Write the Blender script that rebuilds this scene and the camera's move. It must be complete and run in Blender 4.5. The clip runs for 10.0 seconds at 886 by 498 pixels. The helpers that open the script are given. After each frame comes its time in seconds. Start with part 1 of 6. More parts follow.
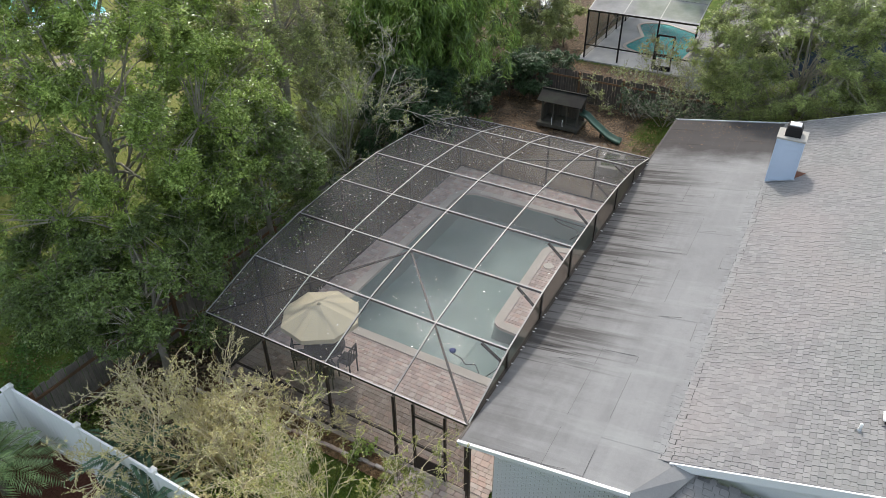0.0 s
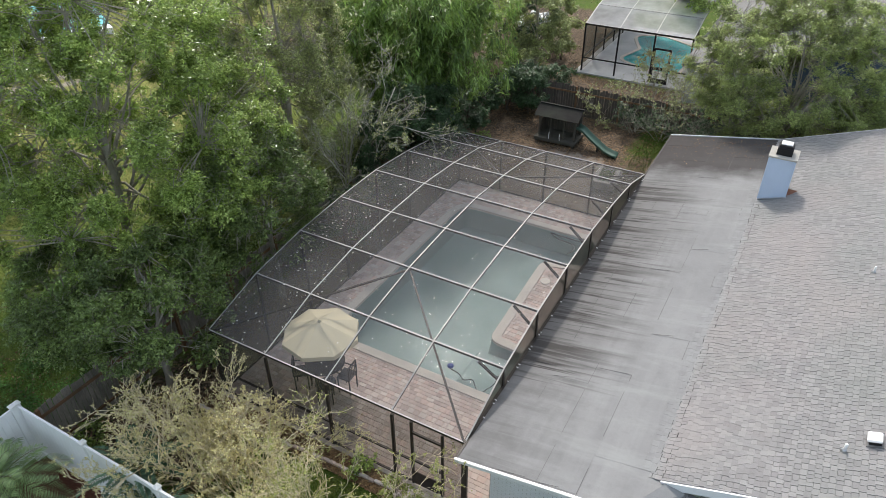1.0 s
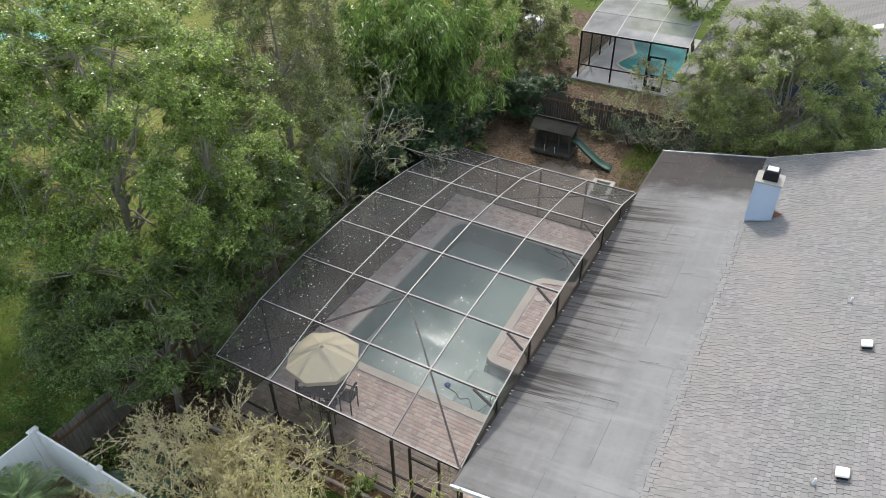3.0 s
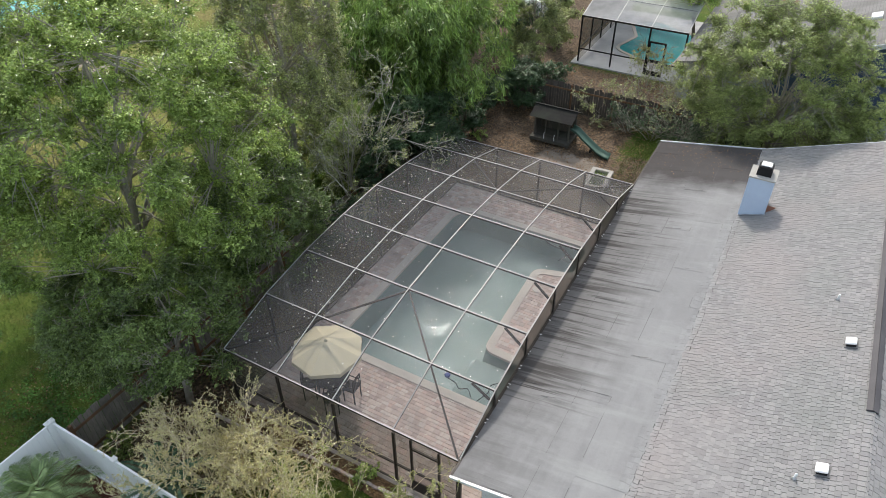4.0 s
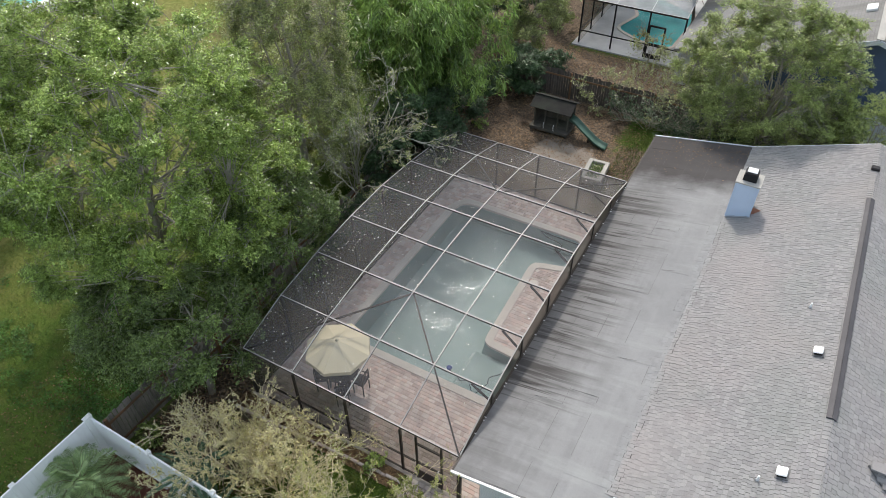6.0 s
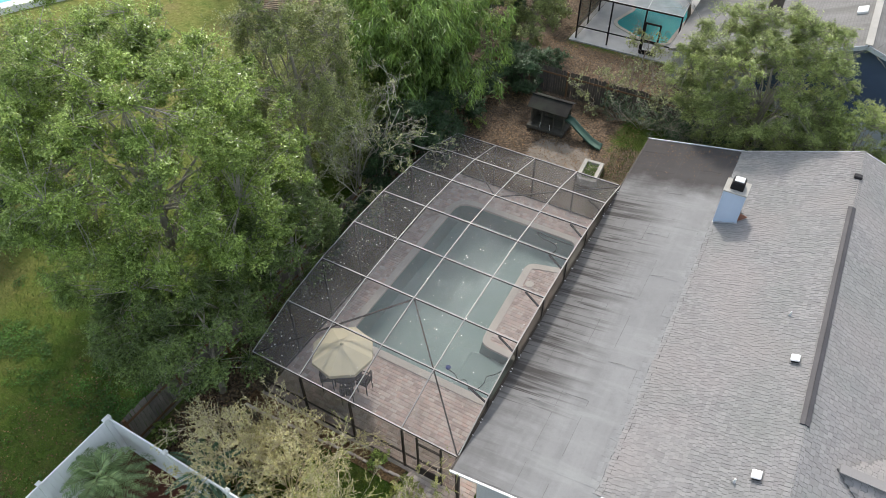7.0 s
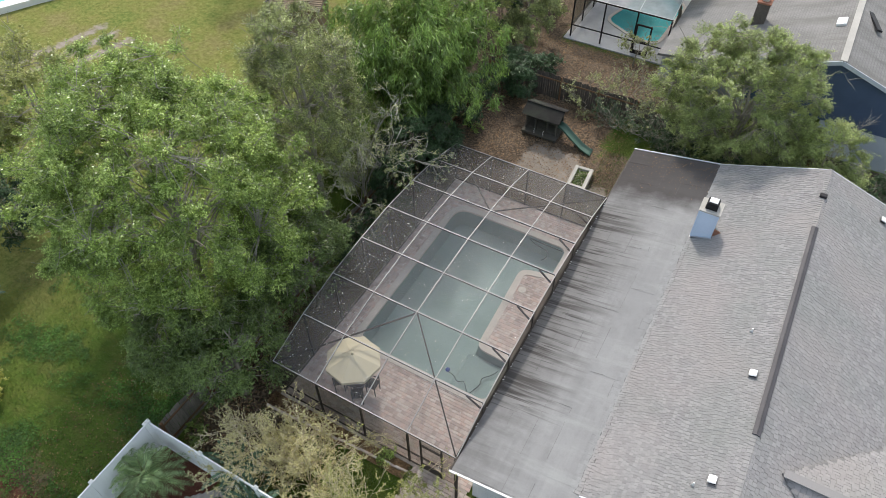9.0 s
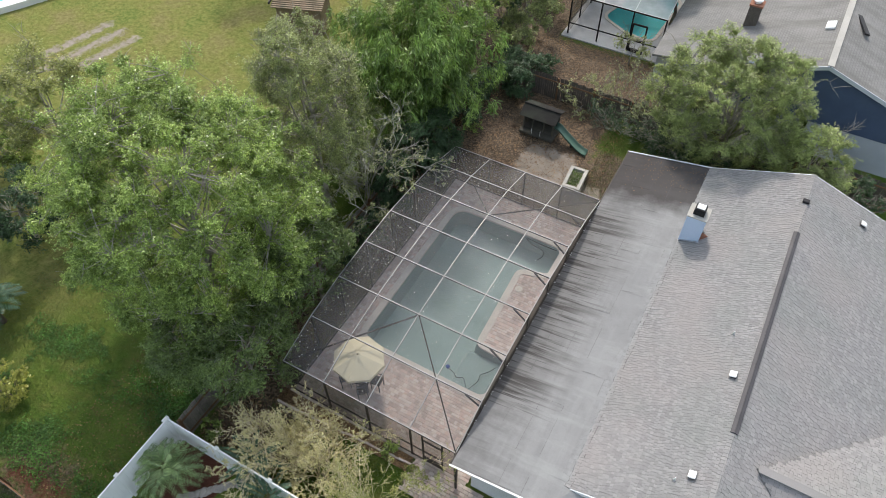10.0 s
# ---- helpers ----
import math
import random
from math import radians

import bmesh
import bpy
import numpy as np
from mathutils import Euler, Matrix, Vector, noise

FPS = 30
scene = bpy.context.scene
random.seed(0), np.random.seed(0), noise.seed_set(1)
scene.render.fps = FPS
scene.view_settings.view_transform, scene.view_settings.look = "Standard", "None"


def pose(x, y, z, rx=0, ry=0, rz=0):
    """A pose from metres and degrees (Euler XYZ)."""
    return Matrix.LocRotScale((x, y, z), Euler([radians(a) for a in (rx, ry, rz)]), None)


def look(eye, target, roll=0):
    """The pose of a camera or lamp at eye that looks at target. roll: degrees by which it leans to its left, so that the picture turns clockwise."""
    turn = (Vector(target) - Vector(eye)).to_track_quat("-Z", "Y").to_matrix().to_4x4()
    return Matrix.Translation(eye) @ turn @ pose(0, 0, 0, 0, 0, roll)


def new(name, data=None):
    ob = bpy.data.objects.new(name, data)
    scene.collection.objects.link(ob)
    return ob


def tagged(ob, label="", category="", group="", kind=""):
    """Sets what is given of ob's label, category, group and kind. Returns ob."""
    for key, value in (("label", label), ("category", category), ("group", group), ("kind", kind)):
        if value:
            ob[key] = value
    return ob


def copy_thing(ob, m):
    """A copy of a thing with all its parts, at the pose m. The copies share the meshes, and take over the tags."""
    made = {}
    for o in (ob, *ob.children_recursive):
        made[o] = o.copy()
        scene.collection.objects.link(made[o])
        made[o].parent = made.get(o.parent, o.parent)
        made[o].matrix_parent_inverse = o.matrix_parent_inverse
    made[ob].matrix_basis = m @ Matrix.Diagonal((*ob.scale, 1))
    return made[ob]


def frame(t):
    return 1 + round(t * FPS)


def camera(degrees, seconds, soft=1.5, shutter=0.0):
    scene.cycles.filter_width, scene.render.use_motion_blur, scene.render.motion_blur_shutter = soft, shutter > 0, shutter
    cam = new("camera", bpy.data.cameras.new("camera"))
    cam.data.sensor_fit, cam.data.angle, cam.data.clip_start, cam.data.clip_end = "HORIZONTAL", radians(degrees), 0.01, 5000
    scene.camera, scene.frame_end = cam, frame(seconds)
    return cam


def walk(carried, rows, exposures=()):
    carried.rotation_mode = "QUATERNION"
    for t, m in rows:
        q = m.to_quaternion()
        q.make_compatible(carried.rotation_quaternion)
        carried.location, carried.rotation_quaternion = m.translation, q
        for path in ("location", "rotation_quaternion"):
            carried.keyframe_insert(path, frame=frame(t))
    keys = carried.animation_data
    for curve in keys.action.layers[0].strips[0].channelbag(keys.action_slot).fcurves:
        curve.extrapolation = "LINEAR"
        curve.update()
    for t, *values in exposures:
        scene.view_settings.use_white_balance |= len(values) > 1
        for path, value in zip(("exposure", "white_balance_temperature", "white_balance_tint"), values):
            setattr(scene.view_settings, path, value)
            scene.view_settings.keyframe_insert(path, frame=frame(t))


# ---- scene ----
cam = camera(65.8, 10.0, soft=0.55)
PATH = [
    (0, (4.852, -9.642, 15.191), (4.041, -8.219, 14.044), -0.4),
    (0.5, (4.911, -9.631, 15.458), (4.096, -8.206, 14.316), -0.4),
    (1, (4.953, -9.695, 15.788), (4.139, -8.266, 14.65), -0.4),
    (1.5, (4.963, -9.667, 16.189), (4.149, -8.236, 15.053), -0.5),
    (2, (5.028, -9.609, 16.62), (4.209, -8.179, 15.486), -0.6),
    (2.5, (4.971, -9.578, 16.999), (4.16, -8.156, 15.849), -0.5),
    (4, (5.042, -9.539, 18.381), (4.263, -8.18, 17.138), -0.6),
    (4.5, (5.042, -9.532, 18.918), (4.273, -8.195, 17.645), -0.6),
    (5, (4.982, -9.527, 19.521), (4.228, -8.213, 18.215), -0.5),
    (5.5, (5.048, -9.503, 20.126), (4.299, -8.21, 18.797), -0.7),
    (7, (5.02, -9.495, 22.492), (4.31, -8.265, 21.084), -0.6),
    (7.5, (5.043, -9.46, 23.37), (4.344, -8.252, 21.938), -0.7),
    (8, (4.99, -9.46, 24.319), (4.305, -8.273, 22.862), -0.6),
    (8.5, (4.994, -9.431, 25.301), (4.323, -8.267, 23.82), -0.7),
    (9, (4.985, -9.426, 26.218), (4.326, -8.283, 24.715), -0.7),
    (9.5, (4.97, -9.441, 27.199), (4.325, -8.321, 25.673), -0.7),
    (10, (5.02, -9.411, 28.223), (4.386, -8.317, 26.672), -0.9),
]
walk(cam, [(t, look(eye, target, roll)) for t, eye, target, roll in PATH])

# ---- light ----
world = bpy.data.worlds.new("sky")
scene.world = world
world.use_nodes = True
SUN_ELEV, SUN_AZ = 46.0, -30.0          # degrees; azimuth from +y towards +x
_bg = world.node_tree.nodes["Background"]
_sky = world.node_tree.nodes.new("ShaderNodeTexSky")
_sky.sky_type = "NISHITA"
_sky.sun_disc = False
_sky.sun_elevation = radians(SUN_ELEV)
_sky.sun_rotation = radians(SUN_AZ)
_sky.air_density, _sky.dust_density, _sky.ozone_density = 1.0, 4.0, 1.0
_cloud = world.node_tree.nodes.new("ShaderNodeMix")      # thin even cloud veils the blue
_cloud.data_type = "RGBA"
_cloud.inputs[0].default_value = 0.45
_cloud.inputs[7].default_value = (4.25, 4.75, 5.15, 1)
world.node_tree.links.new(_sky.outputs[0], _cloud.inputs[6])
world.node_tree.links.new(_cloud.outputs[2], _bg.inputs[0])
_bg.inputs[1].default_value = 0.188
sun = new("sun", bpy.data.lights.new("sun", "SUN"))
sun.data.energy, sun.data.angle, sun.data.color = 2.05, radians(5), (1.0, 0.96, 0.89)
_e, _a = radians(SUN_ELEV), radians(SUN_AZ)
_to_sun = Vector((math.sin(_a) * math.cos(_e), math.cos(_a) * math.cos(_e), math.sin(_e)))
sun.matrix_world = look(_to_sun * 60, (0, 0, 0))
scene.view_settings.exposure = 0.24


# ---- material tools ----
class Nodes:
    def __init__(self, name, rough=0.8, metal=0.0, spec=0.3):
        self.m = bpy.data.materials.new(name)
        self.m.use_nodes = True
        self.t = self.m.node_tree
        self.b = self.t.nodes["Principled BSDF"]
        self.b.inputs["Roughness"].default_value = rough
        self.b.inputs["Metallic"].default_value = metal
        self.b.inputs["Specular IOR Level"].default_value = spec
        self._pos = None

    def n(self, kind):
        return self.t.nodes.new(kind)

    def link(self, a, b):
        self.t.links.new(a, b)

    def put(self, sock, v):
        if isinstance(v, bpy.types.NodeSocket):
            self.link(v, sock)
        elif isinstance(v, (tuple, list)) and len(v) == 3 and sock.type == "RGBA":
            sock.default_value = (*v, 1)
        else:
            sock.default_value = v

    def pos(self, scale=(1, 1, 1), rot=(0, 0, 0)):
        g = self.n("ShaderNodeNewGeometry")
        if scale == (1, 1, 1) and rot == (0, 0, 0):
            return g.outputs["Position"]
        mp = self.n("ShaderNodeMapping")
        mp.inputs["Scale"].default_value = scale
        mp.inputs["Rotation"].default_value = rot
        self.link(g.outputs["Position"], mp.inputs["Vector"])
        return mp.outputs[0]

    def noise(self, scale, detail=4, rough=0.6, vec=None, distort=0.0):
        x = self.n("ShaderNodeTexNoise")
        self.link(vec if vec is not None else self.pos(), x.inputs["Vector"])
        x.inputs["Scale"].default_value, x.inputs["Detail"].default_value = scale, detail
        x.inputs["Roughness"].default_value, x.inputs["Distortion"].default_value = rough, distort
        return x.outputs["Fac"]

    def ramp(self, fac, stops):
        r = self.n("ShaderNodeValToRGB")
        el = r.color_ramp.elements
        while len(el) < len(stops):
            el.new(0.5)
        for e, (p, c) in zip(el, stops):
            e.position = p
            e.color = (*c, 1) if isinstance(c, (tuple, list)) else (c, c, c, 1)
        self.link(fac, r.inputs[0])
        return r.outputs[0]

    def mix(self, fac, a, b, blend="MIX"):
        x = self.n("ShaderNodeMix")
        x.data_type, x.blend_type = "RGBA", blend
        self.put(x.inputs[0], fac)
        self.put(x.inputs[6], a)
        self.put(x.inputs[7], b)
        return x.outputs[2]

    def calc(self, op, a, b=0.0, clamp=False):
        x = self.n("ShaderNodeMath")
        x.operation, x.use_clamp = op, clamp
        self.put(x.inputs[0], a)
        self.put(x.inputs[1], b)
        return x.outputs[0]

    def island(self):
        return self.n("ShaderNodeNewGeometry").outputs["Random Per Island"]

    def objrand(self):
        return self.n("ShaderNodeObjectInfo").outputs["Random"]

    def axis(self, i):
        s = self.n("ShaderNodeSeparateXYZ")
        self.link(self.pos(), s.inputs[0])
        return s.outputs[i]

    def color(self, c):
        self.put(self.b.inputs["Base Color"], c)
        return self

    def bump(self, height, strength=0.3, dist=0.02):
        x = self.n("ShaderNodeBump")
        x.inputs["Strength"].default_value, x.inputs["Distance"].default_value = strength, dist
        self.link(height, x.inputs["Height"])
        self.link(x.outputs[0], self.b.inputs["Normal"])
        return self


def plain(name, c, rough=0.7, metal=0.0, vary=0.15, scale=6.0, spec=0.3, bump=0.15):
    """A surface of one colour with grain and faint stains."""
    k = Nodes(name, rough, metal, spec)
    big, fine = k.noise(scale * 0.2, 3), k.noise(scale * 8, 5)
    lo, hi = tuple(v * (1 - vary) for v in c), tuple(min(1, v * (1 + vary)) for v in c)
    col = k.ramp(big, [(0.3, lo), (0.7, hi)])
    k.color(k.mix(0.35, col, k.ramp(fine, [(0.3, tuple(v * (1 - 1.5 * vary) for v in c)), (0.7, hi)])))
    if bump:
        k.bump(fine, bump, 0.01)
    return k.m


def leaf_mat(name, dark, light, rough=0.36, lucent=0.32):
    k = Nodes(name, rough, 0, 0.5)
    big = k.ramp(k.noise(0.9, 3), [(0.36, 0.0), (0.64, 1.0)])
    f = k.calc("ADD", k.calc("MULTIPLY", k.island(), 0.6), k.calc("MULTIPLY", big, 0.4))
    c = k.ramp(f, [(0.0, tuple(a * 0.5 for a in dark)), (0.5, tuple(a * 0.5 + b * 0.5 for a, b in zip(dark, light))), (1.0, tuple(min(0.9, b * 1.4) for b in light))])
    k.color(c)
    tr = k.n("ShaderNodeBsdfTranslucent")
    k.link(k.mix(0.5, c, light), tr.inputs[0])
    mx = k.n("ShaderNodeMixShader")
    mx.inputs[0].default_value = lucent
    k.link(k.b.outputs[0], mx.inputs[1])
    k.link(tr.outputs[0], mx.inputs[2])
    k.link(mx.outputs[0], k.t.nodes["Material Output"].inputs[0])
    return k.m


# ---- materials ----
M = {}
M["oak_leaf"] = leaf_mat("oak_leaf", (0.026, 0.064, 0.011), (0.52, 0.68, 0.19), 0.27, 0.34)
M["young_leaf"] = leaf_mat("young_leaf", (0.025, 0.055, 0.015), (0.29, 0.39, 0.12), 0.3)
M["sparse_leaf"] = leaf_mat("sparse_leaf", (0.085, 0.12, 0.035), (0.50, 0.55, 0.22))
M["yellow_green_leaf"] = leaf_mat("yellow_green_leaf", (0.10, 0.14, 0.03), (0.48, 0.50, 0.17))
M["clover_leaf"] = leaf_mat("clover_leaf", (0.035, 0.09, 0.013), (0.11, 0.24, 0.04), 0.65)
M["dark_leaf"] = leaf_mat("dark_leaf", (0.022, 0.055, 0.022), (0.09, 0.16, 0.065), 0.4)
M["bamboo_leaf"] = leaf_mat("bamboo_leaf", (0.025, 0.07, 0.012), (0.30, 0.45, 0.11))
M["myrtle_leaf"] = leaf_mat("myrtle_leaf", (0.075, 0.115, 0.03), (0.58, 0.68, 0.25), 0.3, 0.36)
M["shrub_leaf"] = leaf_mat("shrub_leaf", (0.15, 0.19, 0.035), (0.44, 0.46, 0.14))
M["pale_leaf"] = leaf_mat("pale_leaf", (0.42, 0.38, 0.12), (0.86, 0.78, 0.38))
M["palm_leaf"] = leaf_mat("palm_leaf", (0.07, 0.15, 0.05), (0.38, 0.50, 0.22))
M["fern_leaf"] = leaf_mat("fern_leaf", (0.035, 0.09, 0.055), (0.15, 0.25, 0.15))
M["yellow_leaf"] = leaf_mat("yellow_leaf", (0.22, 0.26, 0.05), (0.45, 0.45, 0.10))
M["litter_leaf"] = leaf_mat("litter_leaf", (0.11, 0.06, 0.03), (0.36, 0.23, 0.12), 0.8, 0.1)
M["petal"] = leaf_mat("petal", (0.35, 0.30, 0.22), (0.75, 0.72, 0.62), 0.8, 0.2)
M["grass_blade"] = leaf_mat("grass_blade", (0.04, 0.09, 0.012), (0.16, 0.23, 0.05))
M["bark"] = plain("bark", (0.17, 0.14, 0.11), 0.9, vary=0.4, scale=14, bump=0.6)
M["grey_bark"] = plain("grey_bark", (0.36, 0.33, 0.28), 0.9, vary=0.3, scale=14, bump=0.5)
M["pale_grey_bark"] = plain("pale_grey_bark", (0.50, 0.47, 0.41), 0.9, vary=0.25, scale=14, bump=0.5)
M["pale_bark"] = plain("pale_bark", (0.66, 0.57, 0.39), 0.9, vary=0.3, scale=14, bump=0.5)
M["culm"] = plain("culm", (0.20, 0.18, 0.08), 0.6, vary=0.4, scale=3)
M["vinyl"] = plain("vinyl", (0.92, 0.925, 0.93), 0.35, vary=0.04, scale=3, bump=0.03)
M["white_paint"] = plain("white_paint", (0.82, 0.83, 0.85), 0.5, vary=0.06, scale=4, bump=0.08)
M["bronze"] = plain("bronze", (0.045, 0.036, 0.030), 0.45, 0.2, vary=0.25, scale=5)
# pale grey that stands for daylight on the tops of the bronze bars
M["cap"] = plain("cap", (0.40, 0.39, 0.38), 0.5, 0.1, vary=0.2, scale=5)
M["gutter"] = plain("gutter", (0.05, 0.042, 0.036), 0.5, 0.1, vary=0.3, scale=5)
M["coping"] = plain("coping", (0.62, 0.565, 0.50), 0.75, vary=0.14, scale=4)
M["mortar"] = plain("mortar", (0.50, 0.425, 0.365), 0.95, vary=0.25, scale=8)
M["canvas"] = plain("canvas", (0.74, 0.66, 0.47), 0.9, vary=0.05, scale=3, bump=0.1)
M["dark_metal"] = plain("dark_metal", (0.035, 0.033, 0.035), 0.5, 0.4, vary=0.2)
M["black"] = plain("black", (0.014, 0.014, 0.015), 0.5, vary=0.3)
M["steel"] = plain("steel", (0.55, 0.55, 0.55), 0.35, 0.8, vary=0.15)
M["slide_plastic"] = plain("slide_plastic", (0.075, 0.14, 0.105), 0.45, vary=0.15)
M["concrete"] = plain("concrete", (0.46, 0.44, 0.40), 0.85, vary=0.2, scale=3)
M["grey_deck"] = plain("grey_deck", (0.46, 0.46, 0.46), 0.85, vary=0.2, scale=3)
M["stone"] = plain("stone", (0.33, 0.30, 0.27), 0.9, vary=0.3, scale=5, bump=0.5)
M["cap_white"] = plain("cap_white", (0.86, 0.86, 0.84), 0.4, vary=0.03)
M["ridge_vent"] = plain("ridge_vent", (0.085, 0.08, 0.085), 0.6, vary=0.2)
M["lap_tar"] = plain("lap_tar", (0.12, 0.118, 0.115), 0.9, vary=0.3)
M["tar"] = plain("tar", (0.06, 0.058, 0.055), 0.85, vary=0.3)
M["pool_blue"] = plain("pool_blue", (0.02, 0.05, 0.22), 0.4, vary=0.1)
M["slate_paint"] = plain("slate_paint", (0.085, 0.12, 0.20), 0.7, vary=0.1)
# blue cast of the skylight on the chimney, put into its base colour
M["chimney_skylit"] = plain("chimney_skylit", (0.56, 0.66, 0.80), 0.6, vary=0.06)
M["pale_wall"] = plain("pale_wall", (0.55, 0.58, 0.63), 0.7, vary=0.06)


def far_roof_mat():
    """Shingles too far off to tell apart: fine courses, mottled."""
    k = Nodes("neighbour_roof", 0.92, 0, 0.2)
    br = k.n("ShaderNodeTexBrick")
    for name, c in (("Color1", (0.27, 0.262, 0.25)), ("Color2", (0.235, 0.228, 0.22)), ("Mortar", (0.20, 0.194, 0.186))):
        br.inputs[name].default_value = (*c, 1)
    br.inputs["Scale"].default_value, br.inputs["Mortar Size"].default_value = 1.0, 0.018
    br.inputs["Brick Width"].default_value, br.inputs["Row Height"].default_value = 0.24, 0.15
    k.link(k.pos((1, 1, 1), (0, 0, math.pi / 2)), br.inputs["Vector"])
    c = k.mix(k.ramp(k.noise(0.5, 5, 0.7), [(0.4, 0.0), (0.7, 0.6)]), br.outputs["Color"], (0.30, 0.29, 0.275))
    c = k.mix(k.ramp(k.noise(1.8, 5, 0.7), [(0.5, 0.0), (0.75, 0.5)]), c, (0.17, 0.165, 0.155))
    c = k.mix(k.ramp(k.noise(0.9, 5, 0.65, k.pos((0.22, 1.0, 0.22))), [(0.46, 0.0), (0.66, 0.6)]), c, (0.155, 0.148, 0.135))
    k.color(c).bump(k.noise(25, 4), 0.4, 0.02)
    return k.m


M["neighbour_roof"] = far_roof_mat()
M["teal_floor"] = plain("teal_floor", (0.13, 0.66, 0.68), 0.6, vary=0.12, scale=2)
M["sky_blue_floor"] = plain("sky_blue_floor", (0.16, 0.55, 0.55), 0.6, vary=0.1, scale=2)
M["brick_brown"] = plain("brick_brown", (0.30, 0.14, 0.09), 0.9, vary=0.3, scale=8)


def wood_mat(name, a, b, c):
    k = Nodes(name, 0.9, 0, 0.2)
    grain = k.noise(9, 6, 0.7, k.pos((6, 6, 0.6)))
    col = k.ramp(grain, [(0.25, a), (0.55, b), (0.8, c)])
    col = k.mix(k.calc("MULTIPLY", k.objrand(), 0.5), col, a)
    col = k.mix(k.ramp(k.noise(0.9, 4), [(0.45, 0.0), (0.7, 0.5)]), col, (0.06, 0.07, 0.05))
    k.color(col).bump(grain, 0.5, 0.01)
    return k.m


M["fence_wood"] = wood_mat("fence_wood", (0.07, 0.06, 0.055), (0.16, 0.14, 0.12), (0.30, 0.265, 0.23))
M["grey_fence"] = wood_mat("grey_fence", (0.17, 0.15, 0.13), (0.33, 0.295, 0.255), (0.48, 0.44, 0.39))
M["fence_post"] = wood_mat("fence_post", (0.16, 0.09, 0.05), (0.26, 0.15, 0.09), (0.34, 0.22, 0.13))
M["shed_wood"] = wood_mat("shed_wood", (0.22, 0.16, 0.11), (0.34, 0.26, 0.18), (0.44, 0.35, 0.26))
M["play_roof"] = wood_mat("play_roof", (0.018, 0.017, 0.016), (0.035, 0.032, 0.03), (0.06, 0.055, 0.05))
M["play_wood"] = wood_mat("play_wood", (0.075, 0.07, 0.058), (0.135, 0.125, 0.105), (0.23, 0.21, 0.18))


def screen_mat(name, cover, c):
    """Insect mesh: open weave that lets most light through."""
    k = Nodes(name, 0.7, 0, 0.3)
    dirt = k.noise(0.8, 4)
    k.color(k.ramp(dirt, [(0.3, tuple(v * 0.8 for v in c)), (0.7, tuple(v * 1.25 for v in c))]))
    clear = k.n("ShaderNodeBsdfTransparent")
    mx = k.n("ShaderNodeMixShader")
    k.link(k.ramp(dirt, [(0.3, cover - 0.03), (0.7, cover + 0.03)]), mx.inputs[0])
    k.link(clear.outputs[0], mx.inputs[1])
    k.link(k.b.outputs[0], mx.inputs[2])
    k.link(mx.outputs[0], k.t.nodes["Material Output"].inputs[0])
    return k.m


M["roof_screen"] = screen_mat("roof_screen", 0.275, (0.155, 0.152, 0.158))
M["wall_screen"] = screen_mat("wall_screen", 0.58, (0.13, 0.12, 0.085))


def water_mat(name, tint, ripple):
    k = Nodes(name, 0.04)
    k.t.nodes.remove(k.b)
    clear, gloss = k.n("ShaderNodeBsdfTransparent"), k.n("ShaderNodeBsdfGlossy")
    clear.inputs[0].default_value = (*tint, 1)
    gloss.inputs["Roughness"].default_value = 0.05
    gloss.inputs["Color"].default_value = (0.22, 0.22, 0.225, 1)
    bump = k.n("ShaderNodeBump")
    bump.inputs["Strength"].default_value, bump.inputs["Distance"].default_value = ripple, 0.05
    wave = k.calc("MULTIPLY", k.noise(6.5, 3, 0.6, None, 0.8), k.ramp(k.noise(0.9, 3), [(0.42, 0.25), (0.6, 1.0)]))
    k.link(wave, bump.inputs["Height"])
    fres = k.n("ShaderNodeFresnel")
    fres.inputs[0].default_value = 1.33
    for nd in (gloss, fres):
        k.link(bump.outputs[0], nd.inputs["Normal"])
    mx = k.n("ShaderNodeMixShader")
    k.link(fres.outputs[0], mx.inputs[0])
    k.link(clear.outputs[0], mx.inputs[1])
    k.link(gloss.outputs[0], mx.inputs[2])
    k.link(mx.outputs[0], k.t.nodes["Material Output"].inputs[0])
    return k.m


M["old_screen"] = screen_mat("old_screen", 0.62, (0.40, 0.40, 0.40))
M["side_screen"] = screen_mat("side_screen", 0.78, (0.08, 0.07, 0.05))
M["water"] = water_mat("water", (0.87, 0.96, 0.95), 0.6)


def plaster_mat():
    k = Nodes("pool_plaster", 0.7)
    st = k.noise(0.7, 4)
    c = k.ramp(st, [(0.3, (0.355, 0.42, 0.405)), (0.7, (0.43, 0.485, 0.47))])
    k.color(k.mix(k.ramp(k.noise(2.5, 4), [(0.5, 0.0), (0.75, 0.25)]), c, (0.22, 0.27, 0.26)))
    return k.m


M["plaster"] = plaster_mat()


def paver_mat():
    k = Nodes("paver", 0.85, 0, 0.25)
    r = k.calc("FRACT", k.calc("ADD", k.objrand(), k.island()))
    c = k.ramp(r, [(0.0, (0.48, 0.38, 0.34)), (0.25, (0.67, 0.545, 0.49)), (0.5, (0.77, 0.68, 0.62)), (0.75, (0.73, 0.54, 0.47)), (1.0, (0.60, 0.52, 0.47))])
    c = k.mix(k.ramp(k.noise(0.8, 4), [(0.5, 0.0), (0.72, 0.45)]), c, (0.36, 0.31, 0.27))
    fine = k.noise(60, 4)
    c = k.mix(0.25, c, k.ramp(fine, [(0.3, (0.24, 0.19, 0.16)), (0.7, (0.62, 0.53, 0.46))]))
    k.color(c).bump(fine, 0.3, 0.01)
    return k.m


